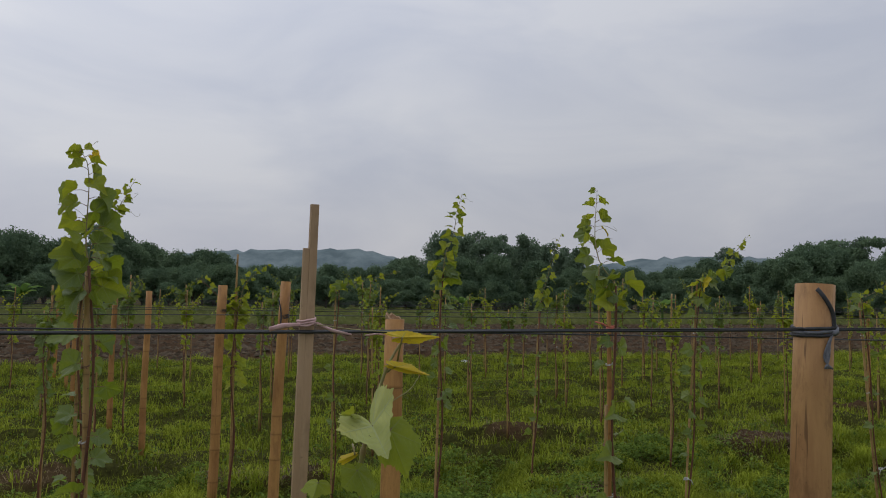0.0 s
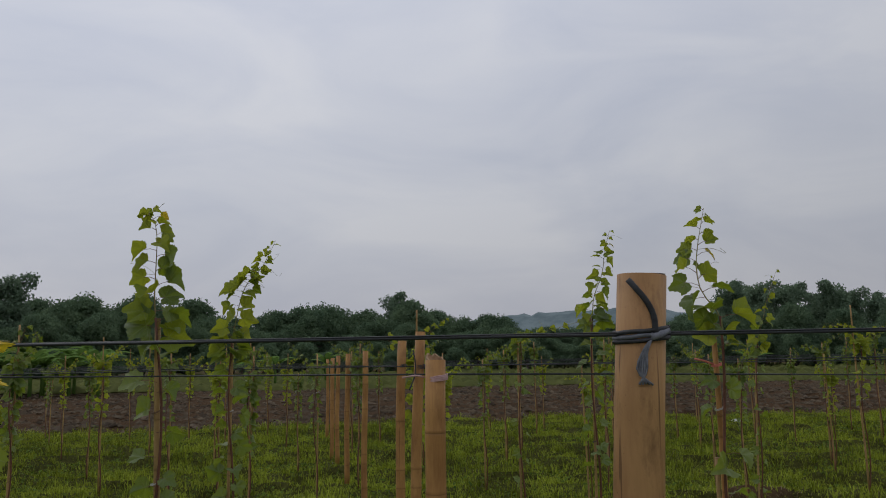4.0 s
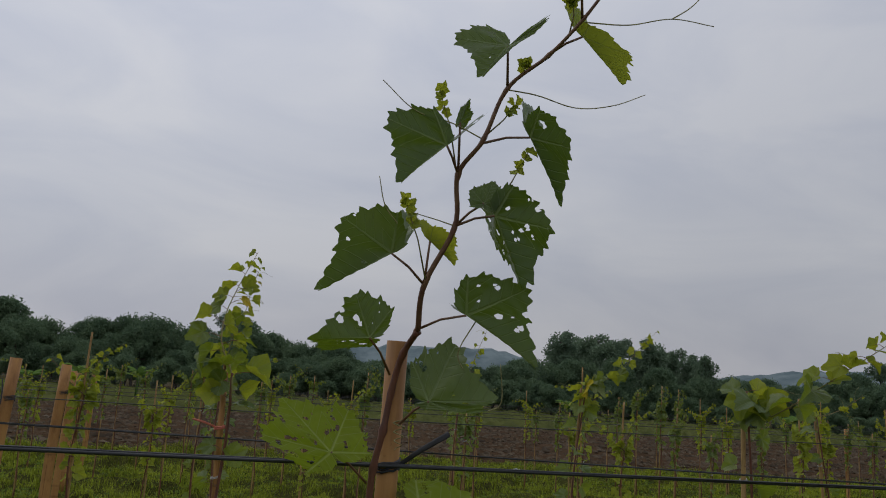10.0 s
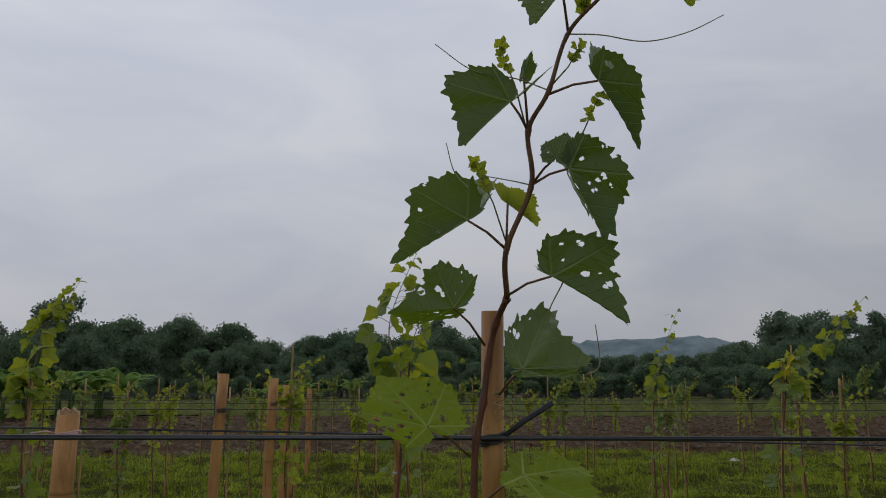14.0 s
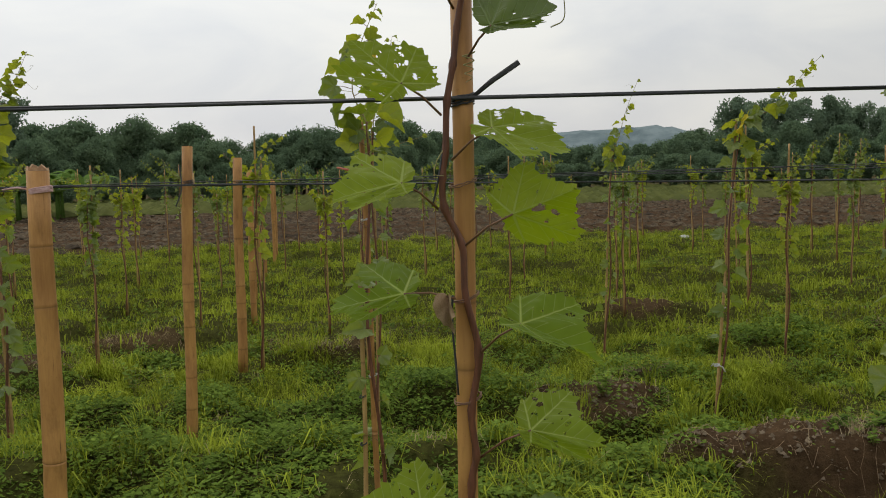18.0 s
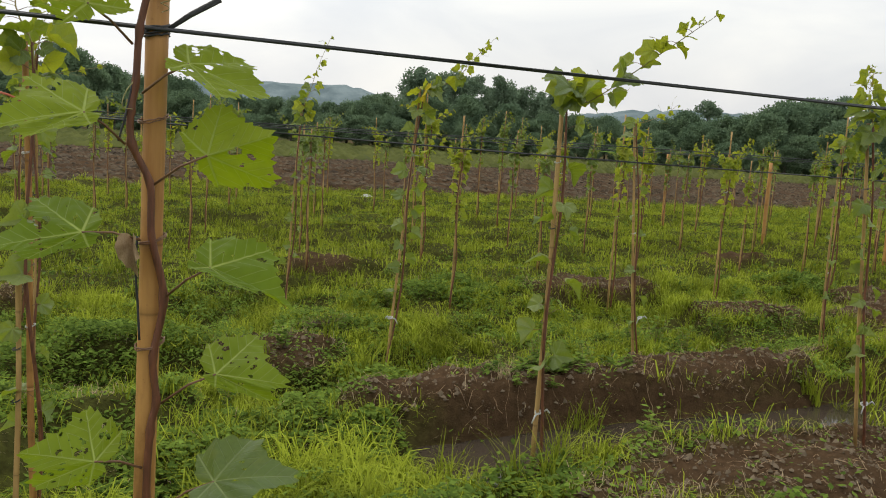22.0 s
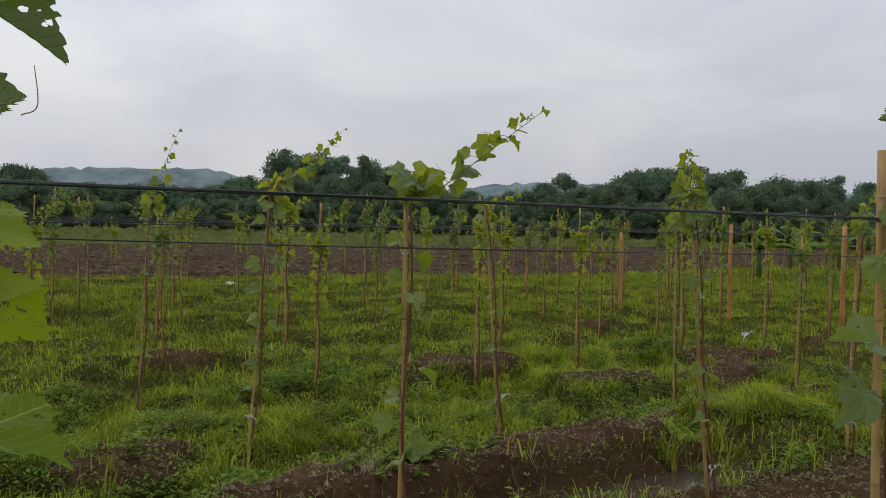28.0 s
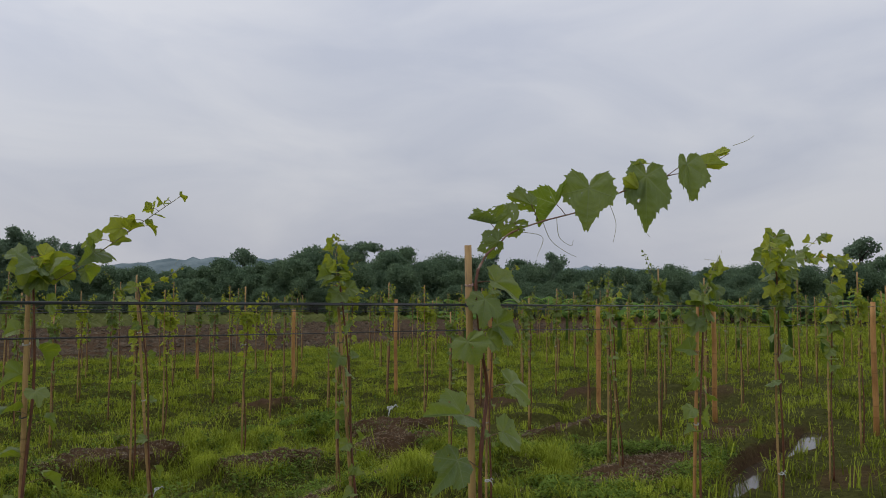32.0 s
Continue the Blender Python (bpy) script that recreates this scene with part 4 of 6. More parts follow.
def build_posts():
    POSTS["near"] = thick_post(0.325, 1.75, 1.735, 0.0435, (0.105, 0.0), "thick pale bamboo post tied with black rubber strap", strap=0, seed=1, nodes=4)
    POSTS["stump"] = thick_post(0.075, 3.83, 1.585, 0.043, (0.045, 0.0), "short reddish bamboo post bound with pink string", BAMBOO_RED, None, 2)
    POSTS["mid"] = thick_post(0.0, 6.1, 1.78, 0.036, (0.085, 0.0), "brown bamboo trellis post with a hanging black strap", BAMBOO_RED, 2, 3)
    thick_post(-0.12, 8.3, 1.765, 0.043, (0.05, 0), "pale bamboo trellis post in the vineyard", BAMBOO_RED, 3, 4)
    for k, (x, y, t) in enumerate(((-0.62, 11.3, 1.70), (-1.0, 13.2, 1.68), (-1.35, 15.4, 1.66), (-1.65, 17.4, 1.62), (-1.85, 19.6, 1.62), (-2.2, 21.8, 1.6))):
        thick_post(x, y, t, 0.038, (0.02, 0), "weathered bamboo trellis post farther down the row", BAMBOO_RED, None, 10 + k)
    for k, (x, y, t) in enumerate(((15.4, 1.755, 1.7), (15.2, 4.05, 1.55), (15.6, 6.25, 1.6), (15.7, 8.6, 1.7), (16.2, 11.4, 1.7), (15.8, 14.2, 1.45), (15.5, 17.4, 1.5), (20.7, 8.5, 1.5))):
        thick_post(x, y, t, 0.038, (-0.03, 0), "orange-brown bamboo post farther along the trellis", BAMBOO_RED, None, 30 + k)


build_posts()


# ---- vines ----
def vine_stem(name, pts, r0, r1, mat, rg, sides=7):
    rad = [(r0 + (r1 - r0) * i / (len(pts) - 1)) * rg.uniform(0.88, 1.12) for i in range(len(pts))]
    return tube(name, pts, rad, mat, sides)


def grow_vine(base, top, shoot, leaves, rg, origin, leaf_size=0.11, low=0.45, young=0.3, side_shoot=None):
    """Meshes of one vine along its stake: a woody trunk to the stake's top, a green shoot beyond it, leaves on stalks.
    Returns a list of (name, mesh, pose)."""
    base, top, origin = Vector(base), Vector(top), Vector(origin)
    out = []
    ph = rg.uniform(0, 6)
    trunk = []
    n = 16
    for i in range(n + 1):
        t = i / n
        p = base.lerp(top, t)
        p += Vector((0.022 * math.sin(t * 9 + ph) + 0.01, -0.016 + 0.010 * math.cos(t * 8 + ph), 0))
        trunk.append(p)
    shoot_pts = spline([trunk[-2], trunk[-1]] + [top + Vector(s) for s in shoot], 14)
    out.append(("trunk", vine_stem("trunk", [p - origin for p in trunk], 0.0098, 0.0055, BARK, rg), Matrix.Identity(4)))
    out.append(("shoot", vine_stem("shoot", [p - origin for p in shoot_pts], 0.0042, 0.0012, GREEN_CANE, rg, 6), Matrix.Identity(4)))
    stalkV, stalkF = [], []
    lv = []
    spots = []
    leaf_size *= 0.90
    k = int(leaves * 0.42)
    for i in range(k):
        t = low + (1 - low) * (i + rg.uniform(0.1, 0.9)) / k
        spots.append((base.lerp(top, t) + Vector((0.01, -0.015, 0)), 1.0, 0.0, i))
    m = leaves - k
    for i in range(m):
        u = (i + 0.6) / m
        j = min(int(u * 14), 13)
        spots.append((shoot_pts[j].lerp(shoot_pts[j + 1], u * 14 - j), 1.25 - 0.92 * u ** 1.6, u, i))
    for pts, m in side_shoot or ():
        sp = spline([trunk[-1]] + [top + Vector(s) for s in pts], 14)
        out.append(("side_shoot", vine_stem("side_shoot", [p - origin for p in sp], 0.0045, 0.0014, CANE, rg, 6), Matrix.Identity(4)))
        for i in range(m):
            u = (i + 0.6) / m
            j = min(int(u * 14), 13)
            spots.append((sp[j].lerp(sp[j + 1], u * 14 - j), 1.1 - 0.4 * u, u * 0.7, i))
    for p, s, u, i in spots:
        a = (0 if i % 2 else math.pi) + rg.gauss(0, 0.7)
        out_d = Vector((math.cos(a), math.sin(a) * 0.8, rg.uniform(-0.1, 0.5))).normalized()
        stl = leaf_size * min(s, 1.0) * rg.uniform(0.25, 0.65)
        b = p + out_d * stl
        size = leaf_size * s * rg.uniform(0.8, 1.3)
        tip = b + (out_d * rg.uniform(0.4, 1.0) + Vector((0, 0, -rg.uniform(0.0, 0.7)))).normalized() * size * 0.6
        face = Vector((rg.gauss(0, 0.8), -0.35 + rg.gauss(0, 0.6), rg.uniform(0.1, 1.0)))
        is_young = u > 0 and rg.random() < young + (0.55 if u > 0.55 else 0)
        pool = MID_YOUNG if is_young else MID_LEAVES
        if rg.random() < 0.008:
            pool = MID_YELLOW
        lv.append((pool[rg.randrange(len(pool))], Matrix.Translation(-origin) @ leaf_frame(b, tip, face, size)))
        g = tube_geo([p - origin, (p + b) / 2 - origin + Vector((0, 0, 0.006)), b - origin], [0.0016, 0.0012, 0.0011], 4, False)
        o = len(stalkV)
        stalkV.extend(g[0])
        stalkF.extend([tuple(q + o for q in f) for f in g[1]])
    out.append(("leaf_stalk", mesh_of("leaf_stalk", stalkV, stalkF, CANE), Matrix.Identity(4)))
    td = []
    for _ in range(3):
        j = rg.randrange(5, 14)
        p = shoot_pts[j]
        a = rg.uniform(-0.6, 3.6)
        e = p + Vector((math.cos(a), rg.uniform(-0.3, 0.3), math.sin(a) * 0.8)) * rg.uniform(0.08, 0.16)
        td.append(tube_geo([q - origin for q in spline([p, (p + e) / 2 + Vector((0, 0, rg.uniform(-0.02, 0.03))), e, e + Vector((rg.uniform(-0.03, 0.03), 0, rg.uniform(-0.02, 0.03)))], 8)], [0.0009] * 9, 4, False))
    tV, tF = [], []
    for g in td:
        o = len(tV)
        tV.extend(g[0])
        tF.extend([tuple(q + o for q in f) for f in g[1]])
    out.append(("tendril", mesh_of("tendril", tV, tF, TENDRIL), Matrix.Identity(4)))
    return out, lv


def vine(x, y, top, lean=(0, 0), shoot=((0.05, 0, 0.2), (0.12, 0, 0.4)), leaves=22, seed=0, r=0.012, label="young grapevine with green leaves tied to its stake", with_stake=True, leaf_size=0.11, low=0.22, young=0.5, stake_label=None, mat=None, side_shoot=None):
    rg = random.Random(seed)
    if with_stake:
        ob, base, tp = stake(x, y, top, lean, r, mat=mat, seed=seed, label=stake_label or "thin weathered bamboo stake beside a young vine")
    else:
        base, tp = Vector((x, y, gz(x, y) - 0.06)), Vector((x + lean[0], y + lean[1], top))
    v = empty("grapevine", Matrix.Translation(base))
    parts, lv = grow_vine(base + Vector((0.0, -r, 0.03)), tp + Vector((0, -r, 0)), shoot, leaves, rg, base, leaf_size=leaf_size, low=low, young=young, side_shoot=side_shoot)
    for nm, me, m in parts:
        ob = put(nm, me, v, m)
        if nm in ("leaf_stalk", "tendril"):
            ob["kind"] = "stuff"
    for me, m in lv:
        put("leaf", me, v, m)
    return tagged(v, label, "grapevine", "grapevines")


def build_mid_vines():
    # second row
    vine(-1.15, 4.18, 1.80, (-0.03, 0), ((-0.013, 0, 0.114), (-0.01, 0, 0.276), (-0.011, 0, 0.392), (-0.031, 0, 0.478), (-0.088, 0, 0.512)), 44, 1, 0.017, low=0.3, leaf_size=0.140, label="leafy young grapevine with tall upright green shoot")
    vine(1.46, 4.05, 1.765, (-0.03, 0.0), ((-0.03, 0.05, 0.12), (-0.03, 0.10, 0.24), (0.0, 0.15, 0.35), (0.04, 0.20, 0.46), (0.08, 0.25, 0.56)), 38, 2, 0.016, low=0.2, leaf_size=0.140, mat=BAMBOO_RED, label="grapevine with holed leaves and upright shoot tip")
    vine(3.925, 4.12, 1.845, (0.0, 0.0), ((0.05, -0.1, -0.12), (0.14, -0.3, 0.0), (0.2, -0.45, 0.1), (0.26, -0.6, 0.2), (0.31, -0.72, 0.28)), 40, 3, 0.015, low=0.25, leaf_size=0.165, label="grapevine with long shoot leaning over the wire")
    vine(6.03, 3.76, 1.745, (-0.28, 0.0), ((-0.02, 0, 0.08), (0.02, 0.05, 0.167), (0.1, 0.1, 0.27), (0.2, 0.2, 0.35)), 48, 4, 0.012, leaf_size=0.12)
    vine(8.1, 4.05, 1.7, (0.03, 0), ((0.1, 0, 0.1), (0.3, 0, 0.2), (0.5, 0, 0.3)), 28, 8)
    vine(10.6, 3.8, 1.6, (-0.3, 0), ((0.1, 0, 0.1), (0.3, 0, 0.2), (0.5, 0, 0.3)), 24, 18, 0.010)
    vine(-3.4, 4.1, 1.75, (0.04, 0), ((0.05, 0, 0.1), (0.1, 0, 0.25), (0.2, 0, 0.4)), 36, 11)
    stake(1.385, 4.03, 1.12, (0.02, 0), 0.013, BAMBOO, "second thin bamboo stake leaning by a vine", seed=61)
    # third row
    vine(1.33, 6.25, 1.88, (0.02, 0), ((0.03, 0, 0.14), (0.1, 0, 0.32), (0.13, 0, 0.5), (0.17, 0, 0.64)), 44, 5, 0.011, low=0.5, leaf_size=0.13, label="young grapevine with tall narrow shoot of small leaves")
    vine(3.87, 6.40, 1.88, (0.16, 0.0), ((0.13, 0, 0.02), (0.30, 0, 0.1), (0.45, 0, 0.28), (0.62, 0, 0.45)), 44, 6, 0.012, low=0.3, leaf_size=0.145, label="grapevine with leafy shoot bent over the row")
    vine(6.28, 6.3, 1.74, (-0.26, 0.0), ((0.1, 0, 0.02), (0.3, 0, 0.10), (0.45, 0, 0.2)), 20, 7, 0.014)
    vine(8.5, 6.2, 1.7, (-0.05, 0), ((0.1, 0, 0.1), (0.2, 0, 0.25), (0.3, 0, 0.4)), 26, 9)
    vine(-1.25, 6.1, 1.75, (0.0, 0), ((0.06, 0, 0.29), (0.12, 0, 0.42), (0.2, 0, 0.5), (0.3, 0, 0.7)), 70, 10, 0.014, leaf_size=0.145, label="bushy young grapevine with bright green leaves")
    vine(-3.2, 6.2, 1.7, (0.0, 0), ((-0.1, 0, 0.1), (-0.15, 0, 0.25), (-0.2, 0, 0.4)), 34, 12)
    # fourth row
    vine(3.55, 8.7, 1.75, (0.1, 0), ((0.08, 0, 0.15), (0.15, 0, 0.4), (0.28, 0, 0.72)), 34, 19, 0.012, leaf_size=0.125)
    vine(1.1, 8.5, 1.75, (0.0, 0), ((0.15, 0, 0.05), (0.4, 0, 0.12), (0.7, 0, 0.2)), 28, 20, 0.012, leaf_size=0.12)
    # first row, farther along
    vine(6.70, 1.755, 1.66, (0.15, 0.0), ((0.1, -0.02, 0.1), (0.2, -0.03, 0.2), (0.25, -0.05, 0.28)), 26, 14, 0.012, leaf_size=0.16, low=0.55, young=0.1, mat=BAMBOO_RED, label="grapevine with forked top on a dark stake")
    vine(9.02, 1.755, 1.62, (-0.08, 0.0), ((-0.06, -0.03, 0.2), (-0.15, -0.06, 0.36), (-0.35, -0.1, 0.5), (-0.25, -0.12, 0.64)), 16, 15, 0.011, leaf_size=0.155, low=0.6, young=0.15, label="spreading grapevine with wide leafy arching shoots",
         side_shoot=((((-0.2, -0.05, 0.36), (-0.8, -0.15, 0.42), (-1.3, -0.25, 0.36), (-1.75, -0.3, 0.22)), 26), (((-0.25, -0.05, 0.45), (-0.9, -0.2, 0.52), (-1.5, -0.3, 0.42), (-1.75, -0.35, 0.34)), 22), (((0.2, -0.05, 0.38), (0.9, -0.1, 0.44), (1.7, -0.15, 0.5), (2.6, -0.2, 0.46)), 34), (((0.4, 0.0, 0.40), (1.3, 0.0, 0.56), (2.0, 0.0, 0.72), (2.6, 0.0, 0.8)), 14)))
    vine(11.4, 1.755, 1.6, (0.1, 0.0), ((0.2, 0, 0.3), (0.6, 0, 0.5), (1.4, 0, 0.62), (2.4, 0, 0.6)), 40, 25, 0.011, leaf_size=0.18, low=0.6, label="leafy grapevine farther along the wire")


build_mid_vines()


def build_far_vines():
    protos = []
    for k in range(8):
        rg = random.Random(400 + k)
        o = Vector((0, 0, 0))
        s = rg.choice((-1, 1, 1))
        sh = [Vector((s * 0.05, 0, 0.09)), Vector((s * rg.uniform(0.08, 0.3), 0, rg.uniform(0.12, 0.3))), Vector((s * rg.uniform(0.12, 0.75), 0, rg.uniform(0.2, 0.62)))]
        extra = (([(-s * 0.08, 0, 0.08), (-s * 0.3, 0.05, rg.uniform(0.1, 0.3))], 14),) if k % 3 else (([(0.02, 0, 0.15), (s * 0.1, 0, rg.uniform(0.3, 0.5))], 14),)
        parts, lv = grow_vine(o, (rg.uniform(-0.06, 0.06), 0, rg.uniform(1.6, 1.95)), sh, 42 + rg.randrange(18), rg, o, leaf_size=0.108, low=0.60, young=0.5, side_shoot=extra)
        protos.append((parts, lv))
    made = []
    for k, (parts, lv) in enumerate(protos):
        Vs, Fs, Ws, cols = [], [], [], []
        for me, m in lv:
            off = len(Vs)
            Vs.extend([m @ v.co for v in me.vertices])
            Fs.extend([tuple(i + off for i in p.vertices) for p in me.polygons])
            Ws.extend([c for d in me.attributes["leafpos"].data for c in d.vector])
        me = mesh_of("foliage", Vs, Fs, YOUNG if k % 2 else VINE)
        me.attributes.new("leafpos", "FLOAT_VECTOR", "POINT").data.foreach_set("vector", Ws)
        rg = random.Random(500 + k)
        made.append((parts, me, pole("pole", (0, 0, -0.06), (rg.uniform(-0.06, 0.06), 0, 2.05 + rg.uniform(-0.1, 0.25)), 0.013, 0.010, BAMBOO, rg, 6, 6)))
    rg = random.Random(77)
    knots = [ring_tie("tie", (0, 0, 0), 0.022, 2, 0.003, mt, rg, 0.3, 0.006) for mt in (WHITE, CANE, BARK)]
    for i, y in enumerate(ROWS):
        if i < 3:
            xs = list(np.arange(10.8 if i else 13.8, 43, 2.15)) + list(np.arange(-5.4, -14, -2.15))
        else:
            xs = list(np.arange(-13 + (i % 3) * 0.5, 43, 1.86))
        for x in xs:
            if rg.random() < 0.04 or (i == 3 and 0.2 < x < 4.6):
                continue
            px, py = x + rg.uniform(-0.3, 0.3), y + rg.uniform(-0.12, 0.12)
            parts, fol, pl = made[rg.randrange(8)]
            m = Matrix.Translation((px, py, gz(px, py))) @ Matrix.Rotation(rg.uniform(-0.5, 0.5), 4, "Z")
            s = rg.uniform(0.86, 1.10)
            st = empty("bamboo_stake", m)
            put("pole", pl, st, Matrix.Diagonal((1, 1, s, 1)))
            put("tie", knots[rg.randrange(3)], st, Matrix.Translation((0, -0.004, rg.uniform(1.1, 1.7))), "thin string tie")
            tagged(st, "thin bamboo stake farther down the vineyard", "stake", "vine stakes")
            v = empty("grapevine", m @ Matrix.Translation((0, -0.015, 0)))
            v.scale = (s, s, s)
            for nm, me, mm in parts:
                ob = put(nm, me, v, mm)
                if nm in ("leaf_stalk", "tendril"):
                    ob["kind"] = "stuff"
            tagged(put("foliage", fol, v), kind="stuff")
            tagged(v, "young grapevine on its stake farther down the vineyard", "grapevine", "grapevines")


build_far_vines()


# ---- grass and weeds ----
def scatter(n, x0, x1, y0, y1, seed, keep):
    rg = np.random.RandomState(seed)
    x, y = rg.uniform(x0, x1, n), rg.uniform(y0, y1, n)
    k = rg.uniform(0, 1, n) < keep(x, y)
    return x[k], y[k], rg


def blades(x, y, rg, length, width, bend=0.5):
    """Three-joint grass blades as triangles strips, one island each."""
    n = len(x)
    z = height(x, y)
    a = rg.uniform(0, 2 * math.pi, n)
    ln = length * rg.uniform(0.5, 1.4, n)
    w = width * rg.uniform(0.7, 1.3, n)
    lean = bend * rg.uniform(0.2, 1.3, n)
    dx, dy = np.cos(a), np.sin(a)
    base = np.stack([x, y, z - 0.01], -1)
    side = np.stack([-dy, dx, np.zeros(n)], -1) * w[:, None]
    mid = base + np.stack([dx * lean * ln * 0.35, dy * lean * ln * 0.35, ln * 0.62], -1)
    tip = base + np.stack([dx * lean * ln, dy * lean * ln, ln * (1 - 0.45 * lean)], -1)
    V = np.stack([base - side, base + side, mid + side * 0.7, mid - side * 0.7, tip], 1).reshape(-1, 3)
    o = np.arange(n)[:, None] * 5
    F = np.concatenate([o + [0, 1, 2], o + [0, 2, 3], o + [3, 2, 4]], 1).reshape(-1, 3)
    return V, F


def tuft_mask(x, y, s, seed):
    return smooth(0.40, 0.62, fbm(x, y, s, seed))


def herb(x, y):
    """Ground taken over by low dark herbs rather than grass."""
    return (1 - 0.5 * smooth(3.0, 4.0, x)) * (1 - 0.8 * smooth(6.0, 10.5, y)) * smooth(0.42, 0.50, fbm(x, y, 0.9, 71, 3))


def build_grass():
    def clump(x, y):
        # tussocks at two sizes
        return smooth(0.46, 0.58, fbm(x, y, 4.5, 51, 3)) * (0.10 + 0.90 * tuft_mask(x, y, 1.0, 21))

    def dens(x, y):
        return cover_at(x, y) * (0.10 + 0.90 * clump(x, y)) * (1 - 0.75 * herb(x, y))

    def thick(x, y):
        return cover_at(x, y) * np.maximum(0.03 + 0.97 * clump(x, y), 0.9 * smooth(7, 11, y)) * (1 - 0.8 * herb(x, y))

    def tall(x, y):
        return (0.5 + 1.3 * smooth(0.45, 0.75, fbm(x, y, 4.5, 51, 3))) * (0.45 + 1.1 * fbm(x, y, 0.6, 31))
    x, y, rg = scatter(560000, -4.5, 11.5, 2.6, 9.4, 1, dens)
    near = blades(x, y, rg, 0.115 * tall(x, y), 0.0033, 1.35)
    x2, y2, rg2 = scatter(640000, -16, 30, 2.2, 26.5, 2, thick)
    far = blades(x2, y2, rg2, 0.125 * tall(x2, y2), 0.0062, 1.1)
    x3, y3, rg3 = scatter(170000, -12, 32, -9, 2.7, 22, lambda x, y: cover_at(x, y) * (0.15 + 0.85 * clump(x, y)))
    behind = blades(x3, y3, rg3, 0.16 * tall(x3, y3), 0.0060, 0.9)
    x5, y5, rg5 = scatter(190000, -4.5, 9.5, -2.5, 2.7, 24, dens)
    underfoot = blades(x5, y5, rg5, 0.115 * tall(x5, y5), 0.0040, 1.35)
    x4, y4, rg4 = scatter(90000, 29, 85, -6, 27, 23, lambda x, y: cover_at(x, y))
    beyond = blades(x4, y4, rg4, 0.24 * tall(x4, y4), 0.014, 0.8)
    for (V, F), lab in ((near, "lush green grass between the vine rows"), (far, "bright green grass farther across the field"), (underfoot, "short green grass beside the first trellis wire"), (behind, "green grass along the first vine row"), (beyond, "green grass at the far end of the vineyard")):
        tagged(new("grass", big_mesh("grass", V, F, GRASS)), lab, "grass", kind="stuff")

    def wd(x, y):
        return cover_at(x, y) * np.maximum((1 - 0.85 * tuft_mask(x, y, 1.0, 21)) * smooth(0.40, 0.58, fbm(x, y, 2.2, 61)), 0.95 * herb(x, y) * smooth(0.22, 0.36, fbm(x, y, 2.2, 61))) + 0.006 + 0.05 * smooth(0.5, 0.62, fbm(x, y, 3.1, 63)) * bare_at(x, y)
    for n0, area, smin, smax, tallness, seed, lab in ((560000, (-4.5, 12, 2.6, 10), 0.009, 0.026, 0.17, 3, "low creeping broadleaf weeds on the beds"), (190000, (-4.5, 9.5, -2.5, 2.7), 0.012, 0.030, 0.15, 33, "low creeping weeds along the first row"), (130000, (-16, 30, 8, 26), 0.016, 0.042, 0.26, 13, "dark broadleaf weeds farther across the field")):
        x, y, rg = scatter(n0, *area, seed, wd)
        n = len(x)
        z = height(x, y) + rg.uniform(0.0, 1.0, n) ** 0.7 * tallness * np.clip(2.6 * (fbm(x, y, 2.2, 61) - 0.36), 0.05, 1)
        a, s, t = rg.uniform(0, 6.283, n), rg.uniform(smin, smax, n), rg.uniform(-0.6, 0.6, n)
        c = np.stack([x, y, z], -1)
        d = np.stack([np.cos(a), np.sin(a), t], -1) * s[:, None]
        p = np.stack([-np.sin(a), np.cos(a), rg.uniform(-0.4, 0.4, n)], -1) * s[:, None] * 0.6
        V = np.stack([c - d, c + p, c + d, c - p], 1).reshape(-1, 3)
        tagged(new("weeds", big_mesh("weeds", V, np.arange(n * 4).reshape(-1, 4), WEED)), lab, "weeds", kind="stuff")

    def dry(x, y):
        b = bare_at(x, y)
        return 0.10 + 0.6 * (b > 0.15) * (b < 0.9)
    x, y, rg = scatter(60000, -4, 12, 2.6, 12, 4, dry)
    V, F = blades(x, y, rg, 0.09 * np.ones(len(x)), 0.0017, 1.8)
    tagged(new("dry_straw", big_mesh("dry_straw", V, F, STRAW)), "dry straw and dead grass on the soil", "straw", kind="stuff")
    # crumbs of earth on the bare mounds
    x, y, rg = scatter(120000, -3.5, 14, 2.6, 9.5, 7, lambda x, y: 0.9 * (bare_at(x, y) > 0.4))
    n = len(x)
    c = np.stack([x, y, height(x, y)], -1)
    s = 0.003 + 0.020 * rg.uniform(0, 1, n) ** 4
    D = np.array([(1, 0, 0), (0, 1, 0), (-1, 0, 0), (0, -1, 0), (0, 0, 1.0)], float)
    V = c[:, None, :] + (D[None] + rg.uniform(-0.35, 0.35, (n, 5, 3))) * s[:, None, None]
    o = np.arange(n)[:, None] * 5
    F = np.concatenate([o + [0, 1, 4], o + [1, 2, 4], o + [2, 3, 4], o + [3, 0, 4]], 1).reshape(-1, 3)
    tagged(new("soil_crumbs", big_mesh("soil_crumbs", V.reshape(-1, 3), F, CLOD)), "crumbs of dark earth on the planting mounds", "soil", kind="stuff")


build_grass()


